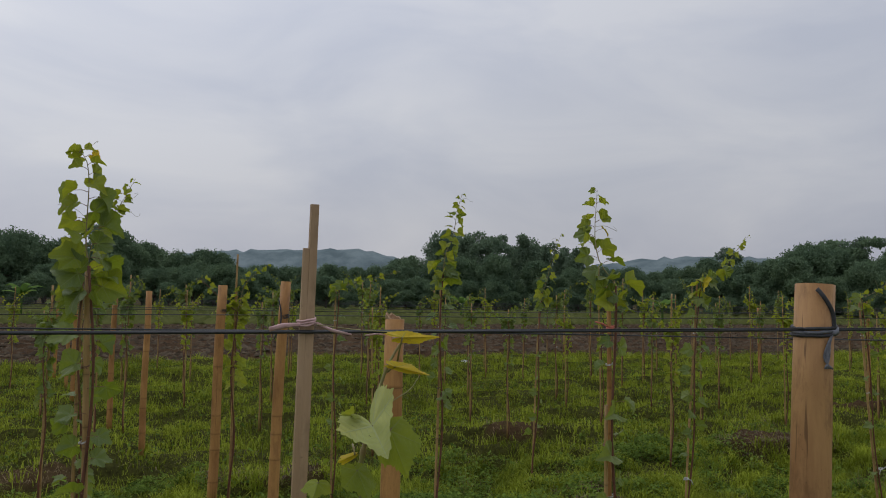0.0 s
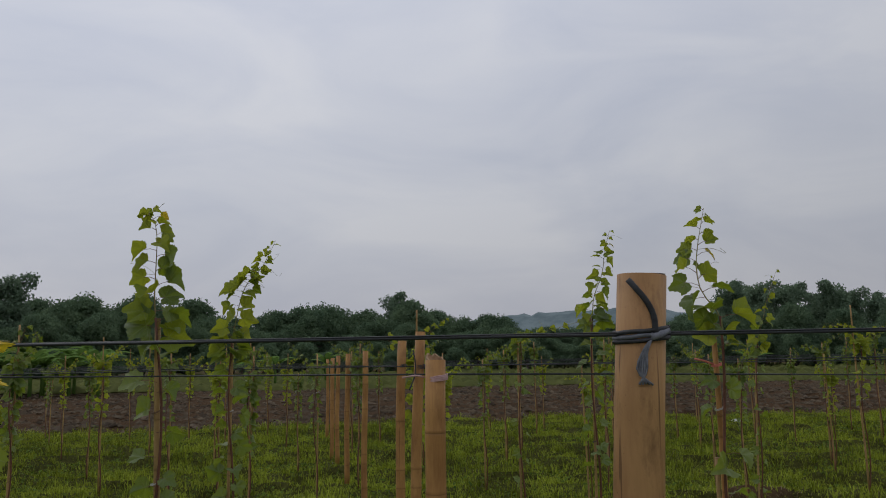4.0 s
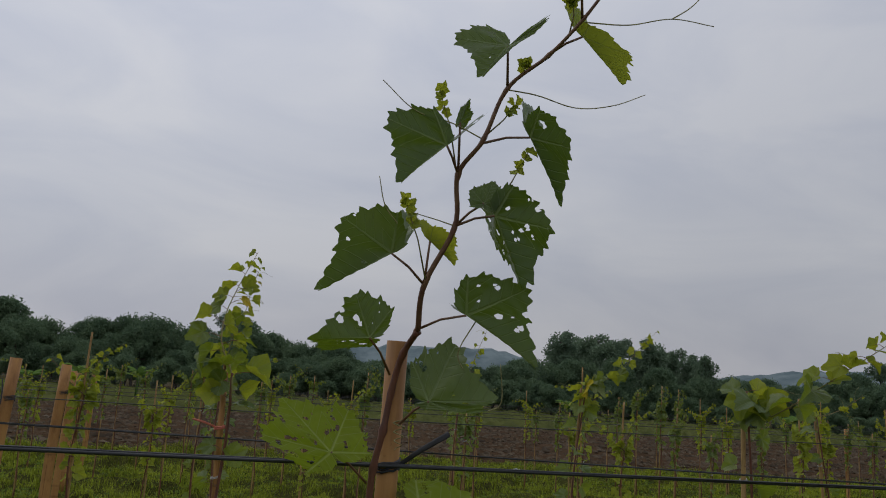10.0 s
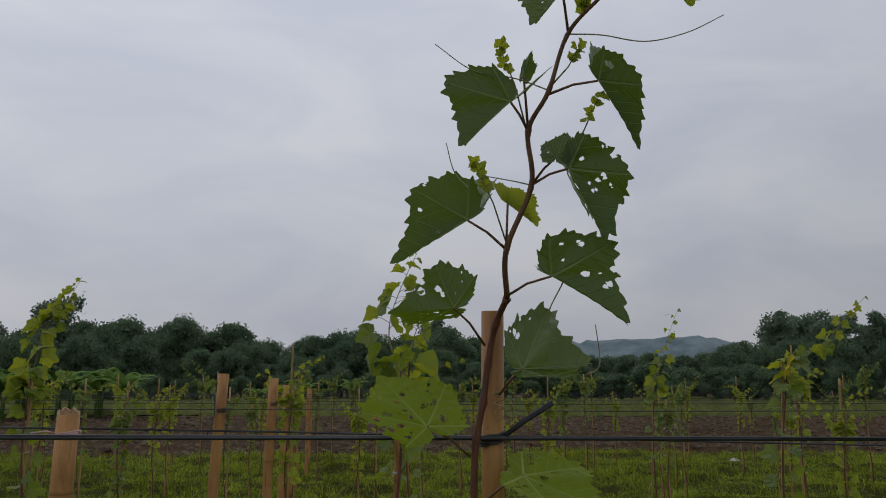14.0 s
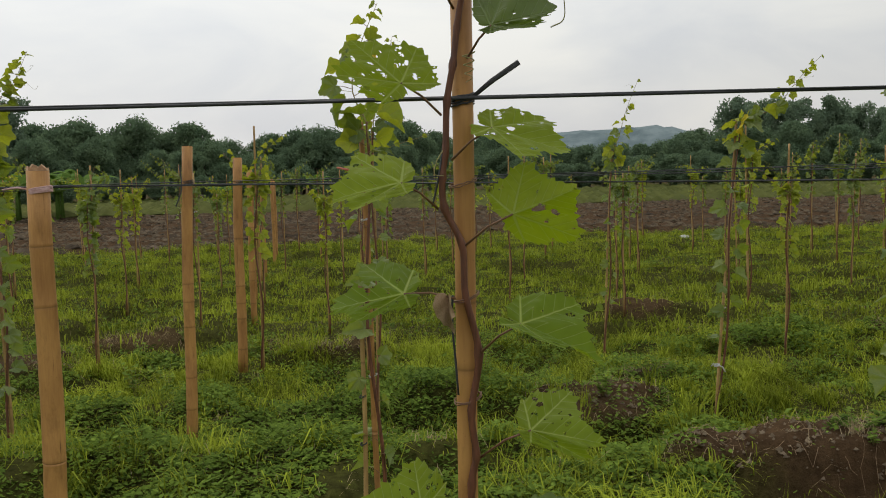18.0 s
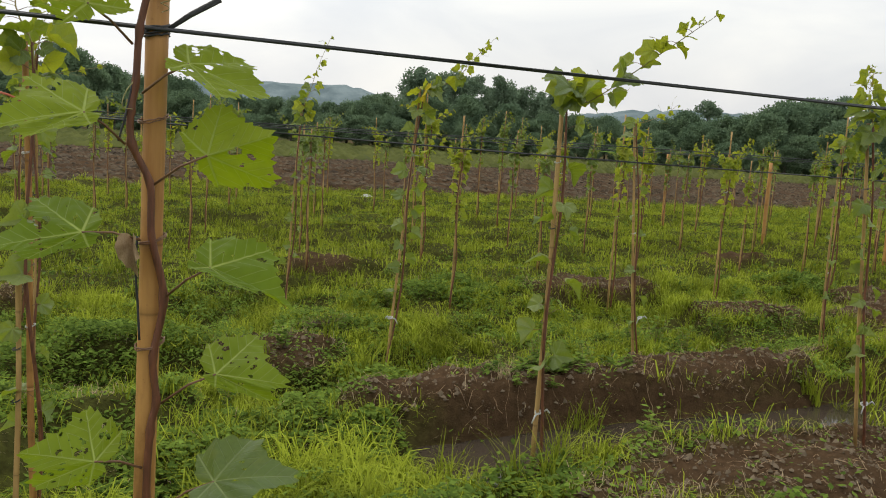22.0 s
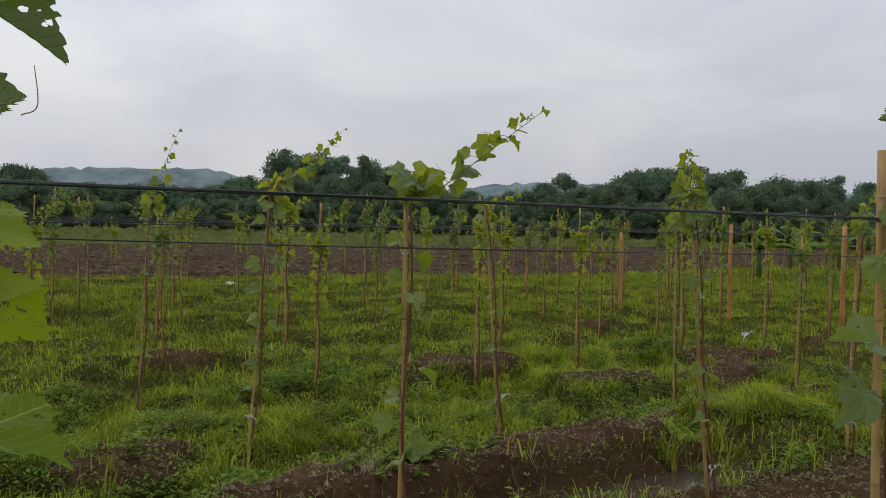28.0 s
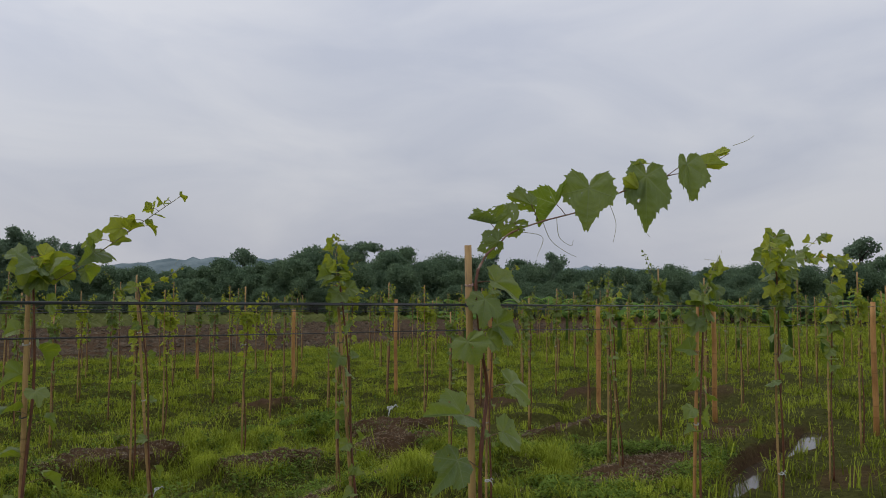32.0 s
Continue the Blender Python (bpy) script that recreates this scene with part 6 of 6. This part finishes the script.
def build_low_vine():
    rg = random.Random(29)
    # a squared split-bamboo lath with a broken, stepped top
    base = Vector((-0.815, 1.745, gz(-0.815, 1.745) - 0.06))
    st = empty("bamboo_stake", Matrix.Translation(base))

    def lath(x0, x1, top, th):
        bm = bmesh.new()
        h = top - base.z
        lean = (-0.770 + 0.815)
        vs = []
        for k in range(7):
            z = h * k / 6
            dx = lean * z / (1.853 - base.z)
            vs.append([bm.verts.new((dx + x + rg.uniform(-0.0006, 0.0006), y, z)) for x, y in ((x0, -th), (x1, -th), (x1, th), (x0, th))])
        for a, b in zip(vs, vs[1:]):
            for i in range(4):
                bm.faces.new((a[i], a[(i + 1) % 4], b[(i + 1) % 4], b[i]))
        bm.faces.new(vs[0][::-1]); bm.faces.new(vs[-1])
        bmesh.ops.bevel(bm, geom=[e for e in bm.edges if e.calc_length() > 0.1], offset=0.0012, segments=1, affect="EDGES")
        me = bpy.data.meshes.new("lath")
        bm.to_mesh(me); bm.free()
        me.materials.append(LATH)
        return me
    put("lath", lath(-0.003, 0.0115, 1.853, 0.005), st)
    put("lath", lath(-0.0135, -0.003, 1.775, 0.0045), st, label="shorter split beside the main lath")
    put("string", ring_tie("string", Vector((-0.776, 1.745, 1.645)) - base, 0.0155, 3, 0.0022, PINK, rg, 0.15, 0.004), st, label="pink plastic string knot")
    put("string_end", tube("string_end", [Vector(p) - base for p in ((-0.79, 1.73, 1.642), (-0.82, 1.725, 1.640), (-0.845, 1.72, 1.634))], [0.003, 0.005, 0.004], PINK, 6, squash=0.4), st)
    put("string_end", tube("string_end", [Vector(p) - base for p in ((-0.762, 1.73, 1.645), (-0.735, 1.725, 1.632), (-0.70, 1.72, 1.624))], [0.002, 0.003, 0.002], PINK, 6, squash=0.4), st)
    tagged(st, "split bamboo lath tied to the wire with pink string", "stake", "vine stakes")
    v = empty("grapevine", Matrix.Translation(base))
    P, R = knotted([(-0.76, 1.70, base.z + 0.06), (-0.74, 1.69, 0.5), (-0.70, 1.66, 1.0)] + LOW_SHOOT, 0.0065, 0.0015, 60, LOW_SHOOT)
    put("trunk", tube("trunk", [p - base for p in P], R, GREEN_CANE, 8), v)

    def low_blade(root, b, tip, face, span, me):
        blade(v, root, b, tip, face, span, me, base, 0.0014, GREEN_CANE)

    def low_leaf(root, joint, tip, left, right, mat, seed, holes):
        stalk(v, root, joint, base, 0.0016, GREEN_CANE)
        put("leaf", folded_leaf(joint, tip, left, right, mat, seed, holes, base), v)

    def low_tendril(pts):
        tendril(v, pts, base)
    low_leaf((-0.648, 1.630, 1.487), (-0.698, 1.600, 1.484), (-0.682, 1.560, 1.439), (-0.753, 1.587, 1.480), (-0.662, 1.605, 1.535), PALE, 61, 2)
    low_leaf((-0.648, 1.630, 1.487), (-0.664, 1.610, 1.473), (-0.642, 1.582, 1.407), (-0.677, 1.616, 1.424), (-0.607, 1.613, 1.449), YOUNG, 62, 0)
    low_leaf((-0.721, 1.630, 1.451), (-0.726, 1.600, 1.440), (-0.755, 1.589, 1.433), (-0.746, 1.606, 1.438), (-0.743, 1.604, 1.425), YELLOW, 63, 0)
    low_leaf((-0.764, 1.630, 1.394), (-0.785, 1.600, 1.400), (-0.797, 1.578, 1.383), (-0.808, 1.609, 1.389), (-0.762, 1.609, 1.382), YOUNG, 64, 0)
    low_leaf((-0.719, 1.630, 1.400), (-0.721, 1.600, 1.415), (-0.709, 1.572, 1.375), (-0.740, 1.610, 1.388), (-0.686, 1.608, 1.390), YOUNG, 65, 1)
    low_leaf((-0.647, 1.630, 1.580), (-0.649, 1.600, 1.626), (-0.590, 1.588, 1.627), (-0.639, 1.615, 1.636), (-0.619, 1.611, 1.615), YELLOW, 66, 0)
    low_leaf((-0.663, 1.630, 1.567), (-0.660, 1.600, 1.578), (-0.604, 1.591, 1.564), (-0.630, 1.611, 1.581), (-0.637, 1.611, 1.566), YELLOW, 67, 0)
    low_blade((-0.692, 1.63, 1.481), (-0.732, 1.61, 1.501), (-0.754, 1.56, 1.514), (-0.2, -0.9, 0.3), 0.023, NEAR_YOUNG[2])
    low_tendril([(-0.695, 1.62, 1.483), (-0.662, 1.62, 1.516), (-0.627, 1.62, 1.538), (-0.61, 1.62, 1.561)])
    low_tendril([(-0.614, 1.62, 1.632), (-0.713, 1.62, 1.637), (-0.788, 1.62, 1.646)])
    tagged(v, "low young grapevine with yellow-green top leaves", "grapevine", "grapevines")


build_low_vine()


# ---- ties and straps on the posts ----
def build_ties():
    rg = random.Random(39)
    ob, base, tp = POSTS["near"]
    # broad black strap run diagonally up the face to the post's rim
    c = Vector((0.424, 1.75, 1.629))
    P = [c + Vector(p) for p in ((0.012, -0.047, -0.002), (0.010, -0.048, 0.03), (0.0, -0.0475, 0.055), (-0.018, -0.0445, 0.08), (-0.030, -0.038, 0.096))]
    put("strap", tube("strap", [p - base for p in spline(P, 14)], [0.0052] * 15, STRAP, 8, squash=0.28), ob, label="black rubber strap across the post")
    for k in range(5):
        e = [c + Vector((0.006, -0.049, -0.004)), c + Vector((-0.006 - 0.002 * k, -0.051, -0.03)), c + Vector((-0.016 - 0.004 * k + 0.008, -0.050, -0.062)), c + Vector((-0.022 + 0.006 * k, -0.050, -0.084 - 0.004 * rg.random()))]
        put("frayed_end", tube("frayed_end", [p - base for p in spline(e, 8)], [0.0022] * 9, GREYCLOTH, 5, squash=0.5), ob, label="frayed grey end of the strap")
    for k in range(3):
        put("tie_wrap", ring_tie("tie_wrap", c - base + Vector((0, 0, -0.008 + 0.008 * k)), 0.0475, 1, 0.0042, STRAP if k != 1 else GREYCLOTH, rg, 0.10, 0.004), ob)
    knot = [c + Vector(p) for p in ((0.004, -0.050, -0.006), (0.022, -0.048, 0.0), (0.042, -0.030, 0.008))]
    put("knot", tube("knot", [p - base for p in knot], [0.005, 0.0065, 0.004], GREYCLOTH, 7, squash=0.5), ob, label="grey knotted strip")
    ob, base, tp = POSTS["stump"]
    c = Vector((0.125, 3.83, 1.50))
    for k in range(3):
        put("string", ring_tie("string", c - base + Vector((0, 0, 0.008 * k)), 0.046, 2, 0.003, PINK, rg, 0.12, 0.004), ob, label="pink string binding")
    put("string_end", tube("string_end", [p - base for p in (c + Vector((-0.04, 0, 0.01)), c + Vector((-0.09, -0.01, 0.02)), c + Vector((-0.15, -0.01, 0.012)))], 0.004, PINK, 6, squash=0.5), ob)
    V, F = [], []
    for i in range(13):
        a = math.pi * (0.15 + 1.1 * i / 12)
        h = 0.026 * math.sin(math.pi * i / 12) ** 0.6 * (1 + 0.3 * math.sin(i * 2.1))
        for r, z in ((0.0435, -0.004), (0.0435, h), (0.034, h * 0.9), (0.034, -0.004)):
            V.append(Vector((math.cos(a) * r, math.sin(a) * r, z)) + tp - base)
    for i in range(12):
        for k in range(4):
            F.append((4 * i + k, 4 * i + (k + 1) % 4, 4 * i + 4 + (k + 1) % 4, 4 * i + 4 + k))
    put("split_lip", mesh_of("split_lip", V, F, CUT, False), ob, label="pale splintered lip of the cut end")
    ob, base, tp = POSTS["mid"]
    c = Vector((0.08, 6.1, 1.53))
    put("strap", tube("strap", [p - base for p in spline([c + Vector((-0.05, -0.03, 0.12)), c + Vector((-0.035, -0.045, 0.03)), c + Vector((-0.04, -0.05, -0.06)), c + Vector((-0.08, -0.05, -0.16))], 12)], 0.005, STRAP, 6, squash=0.4), ob, label="black strap hanging beside the post")


build_ties()


# ---- litter and weeds that stand out ----
def grass_tuft(x, y, n, ln, width, mat, seed, label, name="grass_tuft"):
    rg = random.Random(seed)
    V, F = [], []
    z = gz(x, y)
    for _ in range(n):
        a, l = rg.uniform(0, 6.283), ln * rg.uniform(0.5, 1.1)
        le = rg.uniform(0.15, 0.9)
        o = Vector((rg.gauss(0, 0.03), rg.gauss(0, 0.03), -0.01))
        d = Vector((math.cos(a), math.sin(a), 0))
        s = Vector((-d.y, d.x, 0)) * width
        k = len(V)
        for j in range(5):
            t = j / 4
            p = o + d * (le * l * t * t) + Vector((0, 0, l * (t - 0.5 * le * t * t)))
            w = (1 - t) ** 0.7
            V += [p - s * w, p + s * w]
        F += [(k + 2 * j, k + 2 * j + 1, k + 2 * j + 3, k + 2 * j + 2) for j in range(4)]
    ob = empty(name, Matrix.Translation((x, y, z)))
    tagged(put("clump", mesh_of("clump", V, F, mat), ob), kind="stuff")
    return tagged(ob, label, "grass tuft", "grass tufts")


def build_tufts():
    rg = random.Random(49)
    grass_tuft(3.55, 5.95, 26, 0.55, 0.008, GRASS, 1, "tall bright tuft of broad grass by a stake")
    grass_tuft(3.75, 6.1, 20, 0.45, 0.007, GRASS, 2, "tall bright tuft of broad grass by a stake")
    grass_tuft(4.25, 4.2, 16, 0.3, 0.003, GRASS, 3, "thin grass tuft on the ditch's bank")
    for k, (tx, ty) in enumerate(((4.62, 4.72), (4.7, 4.68), (6.9, 4.6), (7.1, 4.5), (7.25, 4.75), (6.7, 4.75), (7.5, 4.6), (7.4, 4.75), (3.5, 4.3), (3.35, 4.1), (6.75, 4.7), (7.7, 4.8), (3.7, 3.95), (3.9, 3.9), (4.05, 4.05), (3.3, 3.8), (10.4, 2.85), (11.2, 2.9), (12.0, 2.95), (12.6, 2.3), (13.2, 2.9), (10.8, 2.25), (9.9, 2.5))):
        grass_tuft(tx, ty, 30, rg.uniform(0.3, 0.5), 0.0045, GRASS, 300 + k, "long green grass growing in the ditch")
    grass_tuft(4.15, 4.95, 40, 0.16, 0.0022, STRAW, 4, "dry grey straw clump on the soil mound")
    for k in range(46):
        x, y = rg.uniform(2.4, 9.5), rg.uniform(5.6, 8.5)
        grass_tuft(x, y, 14 + rg.randrange(14), rg.uniform(0.18, 0.42), rg.uniform(0.003, 0.006), GRASS, 60 + k, "green grass tuft beyond the ditch")
    for k in range(30):
        x, y = rg.uniform(-3.5, 2.5), rg.uniform(4.2, 9)
        grass_tuft(x, y, 16 + rg.randrange(14), rg.uniform(0.15, 0.34), rg.uniform(0.003, 0.006), GRASS, 160 + k, "green grass tuft between the rows")


build_tufts()


def weed_plant(x, y, h, n, size, mat, seed, label, spread=0.5):
    """A small broad-leaved weed: a few stems, each with pairs of oval leaves."""
    rg = random.Random(seed)
    ob = empty("weed_plant", Matrix.Translation((x, y, gz(x, y))))
    V, F = [], []
    for k in range(n):
        a, le = rg.uniform(0, 6.283), rg.uniform(0.1, 1.0) * spread
        d = Vector((math.cos(a) * le, math.sin(a) * le, 1)).normalized()
        l = h * rg.uniform(0.6, 1.1)
        P = [d * l * t + Vector((0, 0, -0.1 * l * t * t * le)) for t in (0, 0.35, 0.7, 1)]
        put("stem", tube("stem", P, [0.0022, 0.0019, 0.0015, 0.001], GREEN_CANE, 5), ob)
        for j in range(7):
            t = 0.25 + 0.75 * j / 6
            p = d * l * t
            b = rg.uniform(0, 6.283)
            e = Vector((math.cos(b), math.sin(b), rg.uniform(0.0, 0.6))).normalized()
            s = e.cross(Vector((0, 0, 1))).normalized()
            z = size * rg.uniform(0.6, 1.2)
            o = len(V)
            V += [p, p + e * z * 0.5 + s * z * 0.34, p + e * z + Vector((0, 0, -0.12 * z)), p + e * z * 0.5 - s * z * 0.34, p + e * z * 0.5 - Vector((0, 0, 0.06 * z))]
            F += [(o, o + 1, o + 4), (o + 1, o + 2, o + 4), (o + 2, o + 3, o + 4), (o + 3, o, o + 4)]
    tagged(put("foliage", mesh_of("foliage", V, F, mat), ob), kind="stuff")
    return tagged(ob, label, "weed", "weeds that stand out")


def build_weed_plants():
    rg = random.Random(59)
    for k, (x, y, h, n, s) in enumerate(((4.86, 4.30, 0.30, 12, 0.055), (4.9, 5.75, 0.34, 10, 0.06), (5.35, 5.75, 0.30, 9, 0.06), (4.2, 6.0, 0.3, 10, 0.06), (3.7, 4.2, 0.2, 8, 0.05), (7.0, 6.9, 0.35, 10, 0.06), (8.3, 6.4, 0.35, 12, 0.06), (2.5, 5.6, 0.28, 10, 0.05), (2.2, 7.6, 0.3, 12, 0.06))):
        weed_plant(x, y, h, n, s, WEED, 900 + k, "light green leafy weed on the ditch bank")
    for k in range(34):
        # a trailing patch over the mound's shoulder
        x, y = 4.55 + rg.gauss(0, 0.28), 5.05 + rg.gauss(0, 0.10)
        weed_plant(x, y, rg.uniform(0.07, 0.12), 5, 0.045, WEED, 950 + k, "low trailing weed with small round leaves", 1.6)
    for k in range(30):
        x, y = rg.uniform(-3.5, 10), rg.uniform(5.5, 11)
        weed_plant(x, y, rg.uniform(0.16, 0.36), 9, 0.06, WEED, 1000 + k, "bushy dark green weed among the grass")


build_weed_plants()


def crumple(name, x, y, sx, sy, h, mat, seed, label, cat):
    """A crumpled scrap of plastic lying on the ground."""
    rg = random.Random(seed)
    n = 9
    V, F = [], []
    for i in range(n):
        for j in range(n):
            u, v = i / (n - 1) - 0.5, j / (n - 1) - 0.5
            V.append(Vector((u * sx * (1 + rg.uniform(-0.15, 0.15)), v * sy * (1 + rg.uniform(-0.15, 0.15)), 0.004 + h * rg.uniform(0.1, 1.0) * (1 - 1.6 * max(abs(u), abs(v))))))
    for i in range(n - 1):
        for j in range(n - 1):
            p = i * n + j
            F.append((p, p + n, p + n + 1, p + 1))
    ob = new(name, mesh_of(name, V, F, mat, False))
    ob.matrix_basis = Matrix.Translation((x, y, gz(x, y))) @ Matrix.Rotation(rg.uniform(0, 6), 4, "Z")
    return tagged(ob, label, cat)


def build_litter():
    rg = random.Random(69)
    crumple("plastic_bag", 9.1, 22.9, 0.32, 0.25, 0.12, WHITE, 1, "crumpled white plastic bag on the field", "bag")
    crumple("plastic_scrap", -1.55, 16.2, 0.3, 0.2, 0.3, WHITE, 2, "white plastic scrap lying beside a post", "litter")
    crumple("plastic_scrap", 3.3, 22.5, 0.25, 0.2, 0.12, WHITE, 3, "white plastic scrap at the plough edge", "litter")
    # a red string tied round the stake with its end sticking out
    r = empty("red_string", Matrix.Translation((1.432, 4.035, 1.54)))
    put("loop", ring_tie("loop", (0, 0, 0), 0.021, 3, 0.003, REDTIE, rg, 0.2, 0.004), r)
    put("loose_end", tube("loose_end", [(-0.018, -0.012, 0.002), (-0.06, -0.016, 0.018), (-0.11, -0.018, 0.03)], [0.0045, 0.005, 0.004], REDTIE, 6, squash=0.4), r)
    tagged(r, "red plastic string tied round a vine stake", "string", "string ties")
    # white strips tied low on the stakes
    for x, y, z in ((3.925, 4.10, 0.05), (6.02, 3.74, 0.06), (6.27, 6.28, 0.0), (3.88, 6.38, 0.05), (8.08, 4.03, 0.05), (6.71, 1.74, 0.2), (8.99, 1.74, 0.25), (6.3, 3.74, 0.9)):
        w = empty("white_strip", Matrix.Translation((x, y, z)))
        put("loop", ring_tie("loop", (0, 0, 0), 0.019, 2, 0.003, WHITE, rg, 0.3, 0.006), w)
        for k in range(2):
            e = rg.choice((-1, 1))
            put("loose_end", tube("loose_end", [(0.01 * e, -0.016, 0), (0.035 * e, -0.025, -0.01 + 0.03 * k), (0.055 * e, -0.03, -0.05 + 0.05 * k)], [0.005, 0.006, 0.004], WHITE, 5, squash=0.35), w)
        tagged(w, "white plastic strip tied low round a stake", "string", "string ties")
    # dead roots and twigs on the mounds
    V, F = [], []
    rs = np.random.RandomState(70)
    x, y = rs.uniform(3.0, 10.5, 9000), rs.uniform(2.6, 7.5, 9000)
    k = bare_at(x, y) > 0.5
    x, y = x[k][:800], y[k][:800]
    turn = rs.uniform(0, 6.283, len(x))[:, None] + np.cumsum(rs.uniform(-0.5, 0.5, (len(x), 5)), 1)
    reach = rs.uniform(0.03, 0.13, len(x))[:, None] * np.arange(5) / 4
    px, py = x[:, None] + np.cos(turn) * reach, y[:, None] + np.sin(turn) * reach
    pz = height(px, py) + 0.004 + 0.02 * rs.uniform(0, 1, px.shape)
    for q in range(len(x)):
        g = tube_geo(list(zip(px[q], py[q], pz[q])), [rg.uniform(0.0006, 0.0016)] * 5, 4, False)
        o = len(V)
        V.extend(g[0])
        F.extend([tuple(i + o for i in f) for f in g[1]])
    tagged(new("dead_roots", mesh_of("dead_roots", V, F, DRY)), "dead roots and twigs on the bare soil", "roots", kind="stuff")


build_litter()
